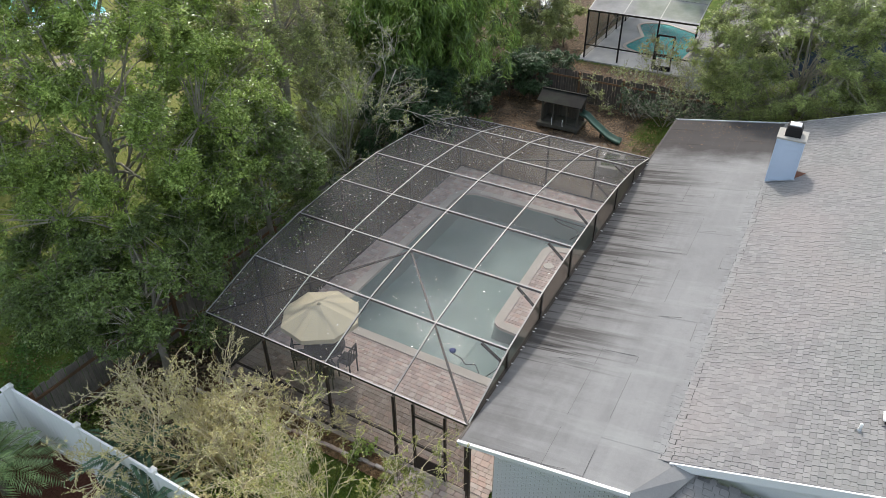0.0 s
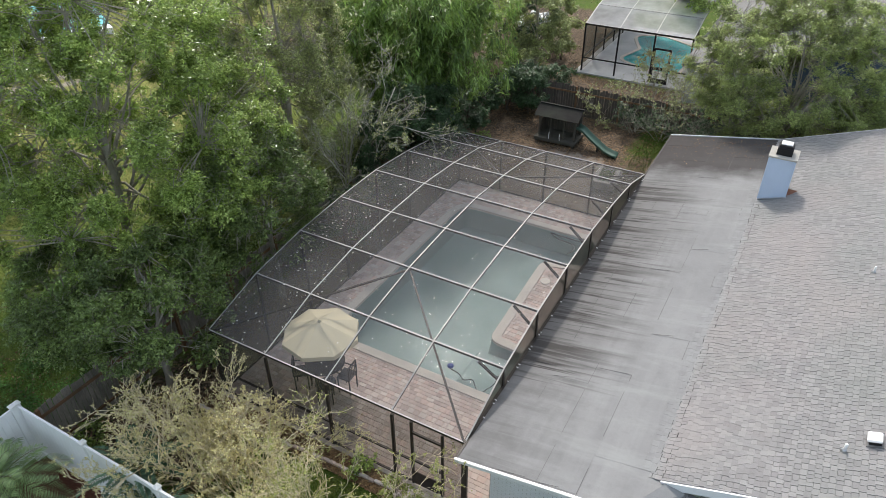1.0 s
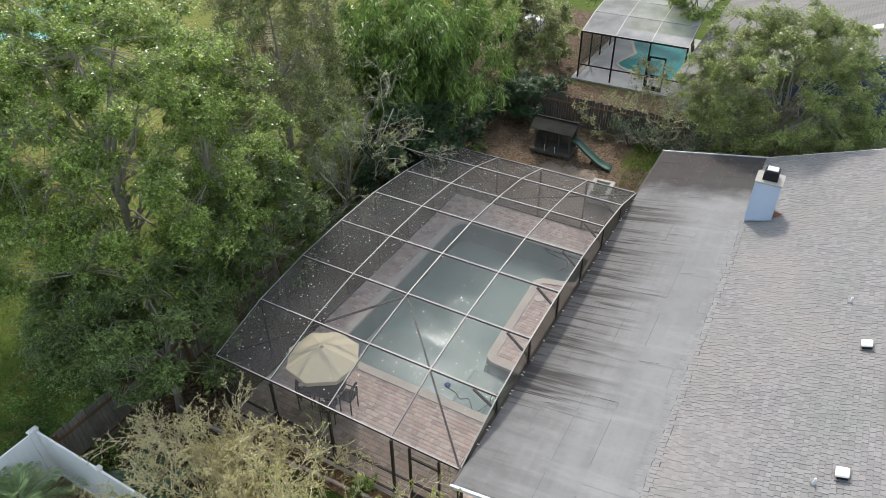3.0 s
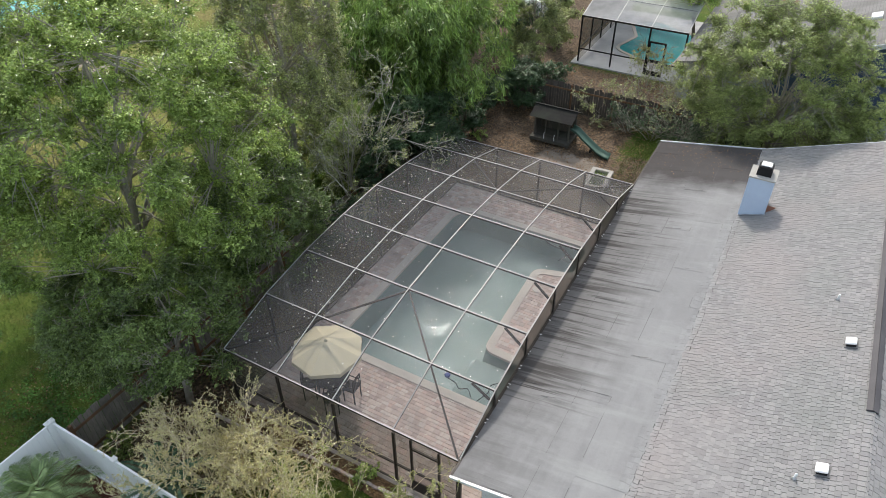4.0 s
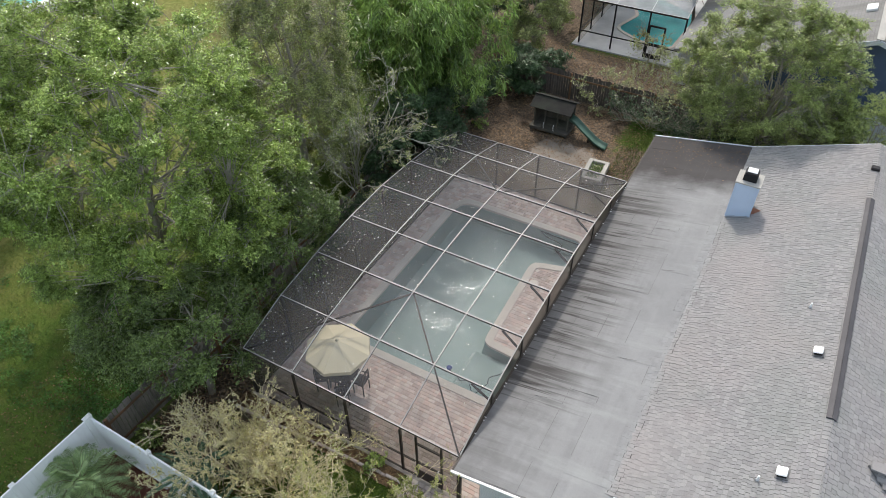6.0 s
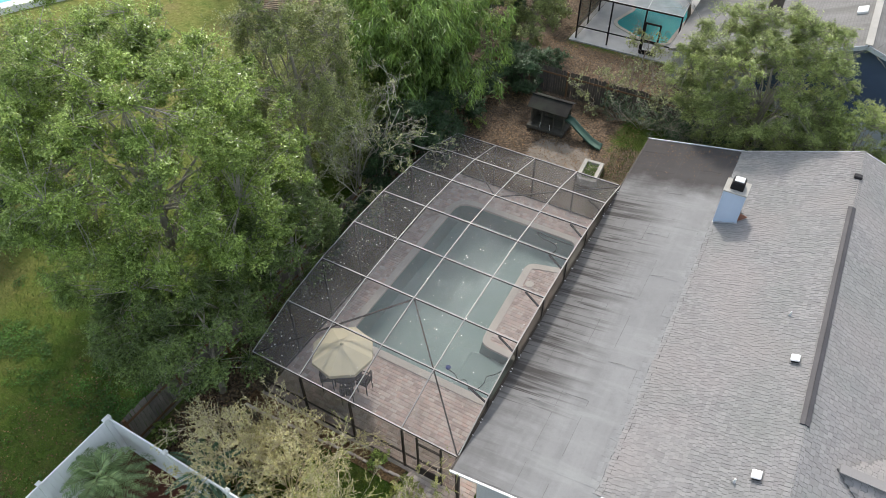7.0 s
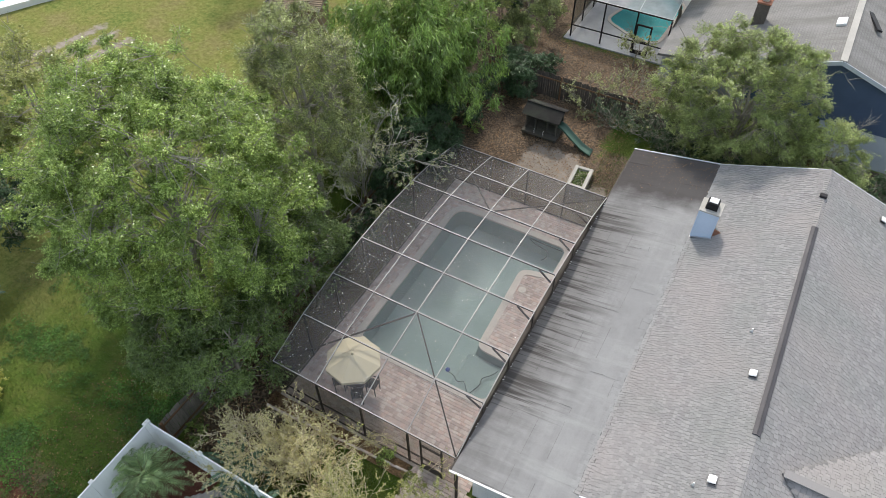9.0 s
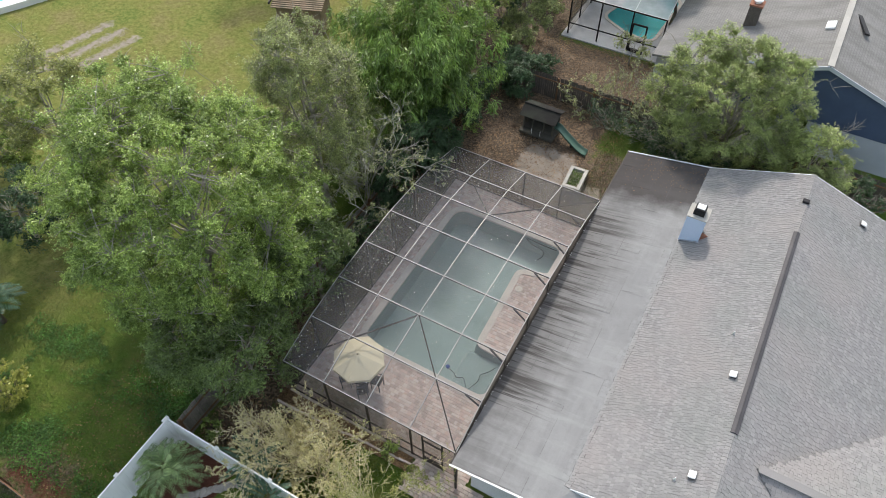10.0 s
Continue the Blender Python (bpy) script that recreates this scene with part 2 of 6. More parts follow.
M["paver"] = paver_mat()


def shingle_mat(name, tone):
    k = Nodes(name, 0.92, 0, 0.2)
    r = k.calc("FRACT", k.calc("ADD", k.objrand(), k.island()))
    a, b, d = [tuple(v * tone for v in c) for c in ((0.28, 0.272, 0.27), (0.345, 0.335, 0.332), (0.42, 0.405, 0.397))]
    c = k.ramp(r, [(0.0, a), (0.5, b), (1.0, d)])
    fine = k.noise(90, 3)
    c = k.mix(0.3, c, k.ramp(fine, [(0.3, tuple(v * 0.7 for v in a)), (0.7, d)]))
    # broad weathering with a pinkish and a greenish cast
    c = k.mix(k.ramp(k.noise(0.45, 4), [(0.42, 0.0), (0.66, 0.5)]), c, tuple(v * tone for v in (0.275, 0.29, 0.27)))
    c = k.mix(k.ramp(k.noise(0.33, 3, 0.5, k.pos((1, 1, 1), (0.4, 0.2, 1))), [(0.45, 0.0), (0.66, 0.5)]), c, tuple(v * tone for v in (0.385, 0.348, 0.335)))
    # grey roof coating that was rolled over the lowest courses
    low = k.calc("SUBTRACT", k.calc("MULTIPLY", k.calc("SUBTRACT", k.calc("ADD", 4.1, k.calc("MULTIPLY", k.noise(1.6, 4, 0.6), 0.6)), k.axis(0)), 4.0), 0.0, True)
    c = k.mix(k.calc("MULTIPLY", low, 0.8), c, (0.345, 0.345, 0.34))
    k.color(c).bump(fine, 0.4, 0.006)
    return k.m


M["shingle"] = shingle_mat("shingle", 0.88)
M["shingle_gap"] = plain("shingle_gap", (0.2, 0.196, 0.192), 0.95, vary=0.2)


def membrane_mat():
    """Rolled roofing: grey granules, water streaks that run down the slope, tannin stain at the low edge, and tree
    shade painted over the far end.
    """
    k = Nodes("membrane", 0.9, 0, 0.2)
    base = k.ramp(k.noise(0.5, 5), [(0.3, (0.20, 0.198, 0.198)), (0.7, (0.28, 0.278, 0.276))])
    base = k.mix(k.calc("MULTIPLY", k.island(), 0.55), base, (0.345, 0.345, 0.343))
    base = k.mix(k.ramp(k.noise(1.7, 4, 0.6, k.pos((1.0, 0.05, 1.0))), [(0.45, 0.0), (0.7, 0.6)]), base, (0.345, 0.343, 0.338))
    base = k.mix(k.ramp(k.noise(3.0, 6, 0.75), [(0.5, 0.0), (0.72, 0.5)]), base, (0.20, 0.197, 0.195))
    base = k.mix(k.ramp(k.noise(1.5, 4, 0.7, k.pos((0.06, 1.0, 1.0))), [(0.5, 0.0), (0.66, 0.5)]), base, (0.36, 0.365, 0.355))
    fine = k.noise(120, 3)
    base = k.mix(0.2, base, k.ramp(fine, [(0.3, (0.16, 0.16, 0.16)), (0.7, (0.42, 0.42, 0.42))]))
    streak = k.calc("MAXIMUM", k.ramp(k.noise(2.9, 4, 0.6, k.pos((0.07, 1.0, 0.07))), [(0.49, 0.0), (0.63, 1.0)]), k.ramp(k.noise(7.5, 3, 0.5, k.pos((0.05, 1.0, 0.05))), [(0.55, 0.0), (0.64, 0.85)]))
    x, y = k.axis(0), k.axis(1)
    low = k.calc("SUBTRACT", 1.0, k.calc("DIVIDE", x, k.calc("ADD", 1.1, k.calc("MULTIPLY", k.noise(1.8, 3, 0.6, k.pos((0.02, 1, 0.02))), 3.4))), True)
    band = k.calc("MULTIPLY", k.calc("SUBTRACT", y, 2.2, True), k.calc("SUBTRACT", 15.2, y, True), True)
    damp = k.calc("MULTIPLY", k.calc("SUBTRACT", 1.0, k.calc("DIVIDE", x, k.calc("ADD", 1.4, k.calc("MULTIPLY", k.noise(0.6, 5, 0.7), 3.4))), True), k.calc("ADD", 0.35, k.calc("MULTIPLY", band, 0.5)))
    base = k.mix(damp, base, (0.165, 0.158, 0.152))
    c = k.mix(k.calc("MULTIPLY", k.calc("MULTIPLY", streak, k.calc("MULTIPLY", low, 1.35, True), True), k.calc("ADD", k.calc("MULTIPLY", band, 1.0), 0.25)), base, (0.075, 0.07, 0.067))
    blot = k.ramp(k.noise(1.1, 5, 0.7), [(0.42, 0.0), (0.72, 0.55)])
    c = k.mix(k.calc("MULTIPLY", blot, k.calc("SUBTRACT", 1.0, k.calc("MULTIPLY", x, 0.35), True)), c, (0.10, 0.095, 0.09))
    # shade of the tree beyond the roof, painted dark into the far end
    far = k.calc("ADD", y, k.calc("MULTIPLY", k.noise(1.2, 4), 1.6))
    c = k.mix(k.ramp(k.calc("MULTIPLY", k.calc("SUBTRACT", far, 16.0), 0.75, True), [(0.0, 0.0), (1.0, 0.84)]), c, (0.05, 0.042, 0.04))
    k.color(c).bump(k.noise(7, 5), 0.25, 0.02)
    return k.m


M["membrane"] = membrane_mat()


def ground_mat():
    k = Nodes("ground", 0.95, 0, 0.1)
    at = k.n("ShaderNodeAttribute")
    at.attribute_name = "cover"
    sep = k.n("ShaderNodeSeparateColor")
    k.link(at.outputs["Color"], sep.inputs[0])
    n1, n2, n3, n4 = k.noise(0.22, 5), k.noise(1.1, 7, 0.75), k.noise(22, 5, 0.7), k.noise(5.5, 5, 0.7)
    grass = k.ramp(n1, [(0.35, (0.045, 0.085, 0.015)), (0.5, (0.055, 0.13, 0.018)), (0.65, (0.15, 0.20, 0.04))])
    grass = k.mix(k.ramp(n2, [(0.47, 0.0), (0.62, 0.6)]), grass, (0.19, 0.15, 0.065))
    grass = k.mix(k.ramp(n4, [(0.45, 0.0), (0.65, 0.55)]), grass, (0.045, 0.075, 0.018))
    grass = k.mix(0.45, grass, k.ramp(n3, [(0.36, (0.015, 0.03, 0.006)), (0.64, (0.22, 0.28, 0.06))]))
    straw = k.ramp(k.noise(0.35, 5, 0.65), [(0.36, (0.24, 0.20, 0.085)), (0.5, (0.20, 0.215, 0.05)), (0.64, (0.12, 0.19, 0.03))])
    straw = k.mix(0.5, straw, k.ramp(k.noise(3.2, 8, 0.85), [(0.4, (0.07, 0.085, 0.02)), (0.6, (0.34, 0.32, 0.12))]))
    grass = k.mix(at.outputs["Alpha"], grass, straw)
    vor = k.n("ShaderNodeTexVoronoi")
    vor.inputs["Scale"].default_value = 13
    k.link(k.pos(), vor.inputs["Vector"])
    hue = k.n("ShaderNodeSeparateColor")
    k.link(vor.outputs["Color"], hue.inputs[0])
    litter = k.ramp(hue.outputs[0], [(0.0, (0.055, 0.041, 0.03)), (0.5, (0.115, 0.087, 0.062)), (1.0, (0.27, 0.20, 0.14))])
    litter = k.mix(k.ramp(n2, [(0.4, 0.0), (0.7, 0.6)]), litter, (0.17, 0.13, 0.095))
    mulch = k.ramp(k.noise(18, 5, 0.8), [(0.3, (0.045, 0.018, 0.012)), (0.7, (0.19, 0.08, 0.055))])
    sand = k.ramp(n2, [(0.3, (0.24, 0.20, 0.16)), (0.7, (0.40, 0.35, 0.30))])

    def edge(ch):
        return k.ramp(k.calc("ADD", ch, k.calc("MULTIPLY", k.calc("SUBTRACT", k.noise(2.2, 5, 0.7), 0.5), 0.9)), [(0.38, 0.0), (0.62, 1.0)])
    c = k.mix(edge(sep.outputs[0]), grass, litter)
    c = k.mix(edge(sep.outputs[1]), c, mulch)
    c = k.mix(edge(sep.outputs[2]), c, sand)
    k.color(c).bump(n3, 0.8, 0.05)
    return k.m


M["ground"] = ground_mat()


# ---- building tools ----
def part(name, bm, material, parent=None, label="", smooth=False):
    """Links a bmesh (or a mesh) as one object under parent, with its material."""
    if isinstance(bm, bmesh.types.BMesh):
        me = bpy.data.meshes.new(name)
        bm.to_mesh(me)
        bm.free()
    else:
        me = bm
    if not me.materials:
        me.materials.append(material)
    if smooth:
        me.shade_smooth()
    ob = new(name, me)
    if parent is not None:
        ob.parent = parent
    if label:
        ob["label"] = label
    return ob


def thing(name, label, category, at=(0, 0, 0), rz=0, group="", kind=""):
    ob = new(name)
    ob.empty_display_size = 0.2
    ob.matrix_world = pose(*at, 0, 0, rz)
    return tagged(ob, label, category, group, kind)


def box(bm, c, s, m=None, bevel=0.0):
    """A box of size s round c, in bm."""
    r = bmesh.ops.create_cube(bm, size=1.0)
    vs = r["verts"]
    for v in vs:
        v.co = Vector((v.co.x * s[0] + c[0], v.co.y * s[1] + c[1], v.co.z * s[2] + c[2]))
        if m is not None:
            v.co = m @ v.co
    if bevel:
        es = list({e for v in vs for e in v.link_edges})
        bmesh.ops.bevel(bm, geom=es, offset=bevel, segments=1, affect="EDGES")
    return bm


def boxes(items, bevel=0.0):
    bm = bmesh.new()
    for c, s in items:
        box(bm, c, s, None, bevel)
    return bm


def bar(bm, a, b, w, h, up=(0, 0, 1)):
    """A square bar from a to b, w wide and h deep."""
    a, b = Vector(a), Vector(b)
    d = b - a
    z = Vector(up)
    y = z.cross(d.normalized()).normalized()
    z = d.normalized().cross(y)
    m = Matrix((d.normalized(), y, z)).transposed().to_4x4()
    m.translation = (a + b) / 2
    return box(bm, (0, 0, 0), (d.length, w, h), m)


def mesh_of(name, verts, faces):
    me = bpy.data.meshes.new(name)
    me.from_pydata(verts, [], faces)
    me.update()
    return me


def quads(name, v):
    """A mesh of separate quads from an array of shape (n, 4, 3)."""
    n = len(v)
    me = bpy.data.meshes.new(name)
    me.vertices.add(4 * n)
    me.vertices.foreach_set("co", np.ascontiguousarray(v, dtype=np.float32).ravel())
    me.loops.add(4 * n)
    me.loops.foreach_set("vertex_index", np.arange(4 * n, dtype=np.int32))
    me.polygons.add(n)
    me.polygons.foreach_set("loop_start", np.arange(0, 4 * n, 4, dtype=np.int32))
    me.update(calc_edges=True)
    return me


def tubes(name, lines, sides=5):
    """A mesh of tapered tubes: lines of (points, radii)."""
    verts, faces = [], []
    for pts, rad in lines:
        pts = [Vector(p) for p in pts]
        base = len(verts)
        for i, p in enumerate(pts):
            d = (pts[min(i + 1, len(pts) - 1)] - pts[max(i - 1, 0)]).normalized()
            u = d.orthogonal().normalized()
            w = d.cross(u)
            for s in range(sides):
                a = 2 * math.pi * s / sides
                verts.append(p + (u * math.cos(a) + w * math.sin(a)) * rad[i])
        for i in range(len(pts) - 1):
            for s in range(sides):
                s2 = (s + 1) % sides
                faces.append((base + i * sides + s, base + i * sides + s2, base + (i + 1) * sides + s2, base + (i + 1) * sides + s))
        faces.append(tuple(base + s for s in range(sides))[::-1])
        faces.append(tuple(base + (len(pts) - 1) * sides + s for s in range(sides)))
    return mesh_of(name, verts, faces)


def arc_line(rng, a, b, sag, n=5, jitter=0.08):
    a, b = np.array(a, float), np.array(b, float)
    length = np.linalg.norm(b - a)
    out = []
    for i in range(n):
        t = i / (n - 1)
        p = a + (b - a) * t
        p[2] += sag * math.sin(math.pi * t)
        if 0 < i < n - 1:
            p += rng.normal(0, jitter * length / n, 3)
        out.append(tuple(p))
    return out


def smooth_line(pts, n=6):
    """A rounded path through pts."""
    p = [Vector(q) for q in pts]
    out = []
    for i in range(len(p) - 1):
        a, b, c, d = p[max(i - 1, 0)], p[i], p[i + 1], p[min(i + 2, len(p) - 1)]
        for k in range(n):
            t = k / n
            out.append(0.5 * ((2 * b) + (c - a) * t + (2 * a - 5 * b + 4 * c - d) * t * t + (3 * b - a - 3 * c + d) * t ** 3))
    return out + [p[-1]]


def unit(v):
    return v / np.maximum(np.linalg.norm(v, axis=-1, keepdims=True), 1e-6)


def leaf_quads(rng, pos, normal, length, aspect=0.45, axis=None, spread=0.6):
    """Folded diamond leaves at pos, facing about normal."""
    n = len(pos)
    nor = unit(normal + rng.normal(0, spread, (n, 3)))
    ax = rng.normal(0, 1, (n, 3)) if axis is None else axis + rng.normal(0, 0.35, (n, 3))
    ax = unit(ax - nor * (ax * nor).sum(1, keepdims=True))
    side = np.cross(nor, ax)
    L = (length * rng.uniform(0.65, 1.3, n))[:, None]
    w = L * aspect
    fold = nor * w * 0.18
    v = np.stack([pos - ax * L * 0.5, pos + side * w * 0.5 + fold, pos + ax * L * 0.5 - nor * L * 0.08, pos - side * w * 0.5 + fold], 1)
    return v


def clump_points(rng, centre, radii, n, inner=0.55, flat=-0.25):
    d = unit(rng.normal(0, 1, (n, 3)))
    d[:, 2] = np.where(d[:, 2] < flat, -d[:, 2] * 0.7, d[:, 2])
    r = (inner + (1 - inner) * rng.uniform(0, 1, n) ** 0.6)[:, None]
    return np.array(centre) + d * r * np.array(radii), d


def crown_clumps(rng, centre, radii, count, low=-0.55, shell=0.55, squash=(1, 1, 1)):
    out = []
    boughs = []
    while len(boughs) < 6 + count // 5:
        d = unit(rng.normal(0, 1, 3))
        if d[2] > low:
            boughs.append(np.array(centre) + d * rng.uniform(0.7, 1.0) * np.array(radii))
    while len(out) < count:
        d = unit(rng.normal(0, 1, 3))
        if d[2] < low:
            continue
        r = shell + (1 - shell) * rng.uniform(0, 1) ** 0.5
        p = np.array(centre) + d * r * np.array(radii)
        # uneven outline: the radius swells and shrinks with direction
        p = np.array(centre) + (p - np.array(centre)) * (0.92 + 0.28 * noise.noise(Vector(d * 2.3) + Vector(centre)))
        # leaves gather on boughs, with gaps between
        near = min(boughs, key=lambda b: np.linalg.norm((b - p) / np.array(radii)))
        p = p + (near - p) * rng.uniform(0.2, 0.7)
        out.append(p)
    return out


def sprays(rng, c, out, r, n, leaf, up, per=9):
    """Leafy shoots of one clump: leaves set along n short twigs that point outwards and up."""
    o = np.array(c) + rng.normal(0, 0.33, (n, 3)) * r * np.array([1, 1, 0.6])
    d = unit(rng.normal(0, 0.75, (n, 3)) + np.array(out) * 0.7 + (0, 0, up * 0.6))
    ln = r * rng.uniform(0.25, 0.65, n)
    q = np.linspace(0.12, 1.0, per)
    perp = rng.normal(0, 1, (n, per, 3))
    perp = unit(perp - d[:, None] * (perp * d[:, None]).sum(2, keepdims=True))
    p = o[:, None] + d[:, None] * (ln[:, None] * q)[..., None] + perp * leaf * 0.5
    p[..., 2] -= 0.12 * ln[:, None] * q * q
    nor = d[:, None] * 0.5 + perp * 0.25 + np.array([0, 0, up])
    ax = perp * 0.8 + d[:, None] * 0.6
    return p.reshape(-1, 3), nor.reshape(-1, 3), ax.reshape(-1, 3)


def tree(name, label, base, trunk_r, fork_z, centre, radii, clumps, clump_r, per, leaf, leaf_m, bark_m, seed,
         limbs=9, twigs=3, aspect=0.45, low=-0.55, shell=0.5, bare=0, spread=0.55, up=0.8, twig=1.0, category="tree"):
    """A tree: tapered trunk, limbs, twigs, and a crown of leaves in many clumps."""
    rng = np.random.default_rng(seed)
    t = thing(name, label, category, base)
    base = np.array(base, float)
    cen = np.array(centre, float)
    cl = crown_clumps(rng, cen - base, radii, clumps, low, shell)
    fork = np.array([(cen - base)[0] * 0.35, (cen - base)[1] * 0.35, fork_z])
    top = np.array([*(cen - base)[:2] * 0.9, (cen - base)[2] + radii[2] * 0.55])
    pts = [np.zeros(3) - (0, 0, 0.15), fork * 0.5 + rng.normal(0, 0.06, 3), fork, (fork + top) / 2 + rng.normal(0, 0.2, 3), top]
    part("trunk", tubes("trunk", [(pts, [trunk_r * 1.25, trunk_r, trunk_r * 0.85, trunk_r * 0.45, trunk_r * 0.12])], 8), bark_m, t, smooth=True)
    ends = [cl[i] for i in rng.choice(len(cl), min(limbs, len(cl)), replace=False)]
    starts = []
    for e in ends:
        s = fork + (top - fork) * rng.uniform(0, 0.55)
        ln = arc_line(rng, s, e, 0.25 * np.linalg.norm(e - s) * 0.4, 6, 0.12)
        starts.append(ln)
        part("limb", tubes("limb", [(ln, [trunk_r * f for f in (0.3, 0.24, 0.19, 0.14, 0.09, 0.04)])], 6), bark_m, t, smooth=True)
    lines = []
    fine = min(1.0, 0.4 + trunk_r * 3) * twig
    for c in cl:
        ln = min(starts, key=lambda q: min(np.linalg.norm(np.array(x) - c) for x in q[1:]))
        s = min(ln[1:], key=lambda x: np.linalg.norm(np.array(x) - c))
        lines.append((arc_line(rng, s, c, 0.1, 4), [fine * q for q in (0.02, 0.016, 0.012, 0.007)]))
        for _ in range(twigs):
            e = np.array(c) + unit(rng.normal(0, 1, 3) + (0, 0, 0.3)) * clump_r * rng.uniform(0.6, 1.15)
            lines.append((arc_line(rng, c, e, 0.05, 3), [fine * q for q in (0.014, 0.01, 0.004)]))
    for _ in range(bare):
        thick = rng.uniform(0.35, 0.8) * fine
        s = np.array(starts[rng.integers(len(starts))][rng.integers(2, 6)])
        d = unit(s - (cen - base) + rng.normal(0, 0.4, 3) * np.linalg.norm(radii) * 0.4)
        e = s + d * rng.uniform(0.5, 1.6) * min(1.0, float(np.mean(radii)) / 3.2)
        ln = arc_line(rng, s, e, 0.35, 5, 0.8)
        lines.append((ln, [thick * q for q in (0.03, 0.025, 0.02, 0.014, 0.006)]))
        for _ in range(4):
            q = np.array(ln[rng.integers(1, 5)])
            lines.append((arc_line(rng, q, q + unit(d + rng.normal(0, 0.7, 3)) * rng.uniform(0.3, 0.9), 0.03, 3), [fine * f for f in (0.014, 0.01, 0.004)]))
    tagged(part("branchwork", tubes("branchwork", lines, 4), bark_m, t), kind="stuff")
    P, N, A = [], [], []
    for c in cl:
        rr = clump_r * rng.uniform(0.45, 1.4)
        p, nn, ax = sprays(rng, c, unit(c - (cen - base)), rr, max(2, int(per * 0.095 * rng.uniform(0.5, 1.5))), leaf, up)
        P.append(p)
        N.append(nn)
        A.append(ax)
    P, N, A = np.concatenate(P), np.concatenate(N), np.concatenate(A)
    part("crown", quads("crown", leaf_quads(rng, P, N, leaf, aspect, A, spread)), leaf_m, t)
    return t


def twiggy(name, label, base, stems, length, flare, forks, leaf, per, leaf_m, bark_m, seed, r0=0.03, lean=(0, 0, 0), lift=0.12, category="shrub"):
    """A many-stemmed plant whose arching stems fork again and again into fine twigs with a few leaves."""
    rng = np.random.default_rng(seed)
    t = thing(name, label, category, base)
    fine, P, A = [], [], []

    def grow(p, d, ln, r, level):
        pts, n = [p], 6 if level == 0 else 5
        for _ in range(n - 1):
            d = unit(d + rng.normal(0, 0.16 + 0.05 * level, 3) + (0, 0, lift * (0.5 if level else -0.35)))
            p = p + d * ln / (n - 1)
            pts.append(p)
        line = (pts, [max(0.0048, r * f) for f in np.linspace(1, 0.45, n)])
        if level == 0:
            part("stem", tubes("stem", [line], 6), bark_m, t, smooth=True)
        else:
            fine.append(line)
        if level == len(forks):
            for q in range(per):
                f = rng.uniform(0.1, 1.0) * (n - 1)
                i = min(n - 2, int(f))
                P.append(pts[i] + (pts[i + 1] - pts[i]) * (f - i) + rng.normal(0, leaf * 0.4, 3))
                A.append(d + rng.normal(0, 0.8, 3))
            return
        for k in range(forks[level]):
            f = rng.uniform(0.25, 1.0) * (n - 1)
            i = min(n - 2, int(f))
            at = pts[i] + (pts[i + 1] - pts[i]) * (f - i)
            side = unit(rng.normal(0, 1, 3) + (0, 0, 0.15))
            grow(at, unit(unit(pts[i + 1] - pts[i]) + side * rng.uniform(0.5, 1.1)), ln * rng.uniform(0.34, 0.62), r * 0.55, level + 1)

    for k in range(stems):
        az = 2 * math.pi * (k + rng.uniform(0, 0.7)) / stems
        fl = flare * rng.uniform(0.35, 1.15)
        d = unit(np.array([math.cos(az) * fl, math.sin(az) * fl, 1.0]) + np.array(lean))
        grow(np.array([math.cos(az), math.sin(az), 0]) * r0 * 3 - (0, 0, 0.06), d, length * rng.uniform(0.75, 1.15), r0 * rng.uniform(0.7, 1.1), 0)
    tagged(part("branchwork", tubes("branchwork", fine, 4), bark_m, t), kind="stuff")
    if P:
        n = len(P)
        part("leaves", quads("leaves", leaf_quads(rng, np.array(P), np.tile((0, 0, 0.9), (n, 1)), leaf, 0.55, np.array(A), 0.6)), leaf_m, t)
    return t


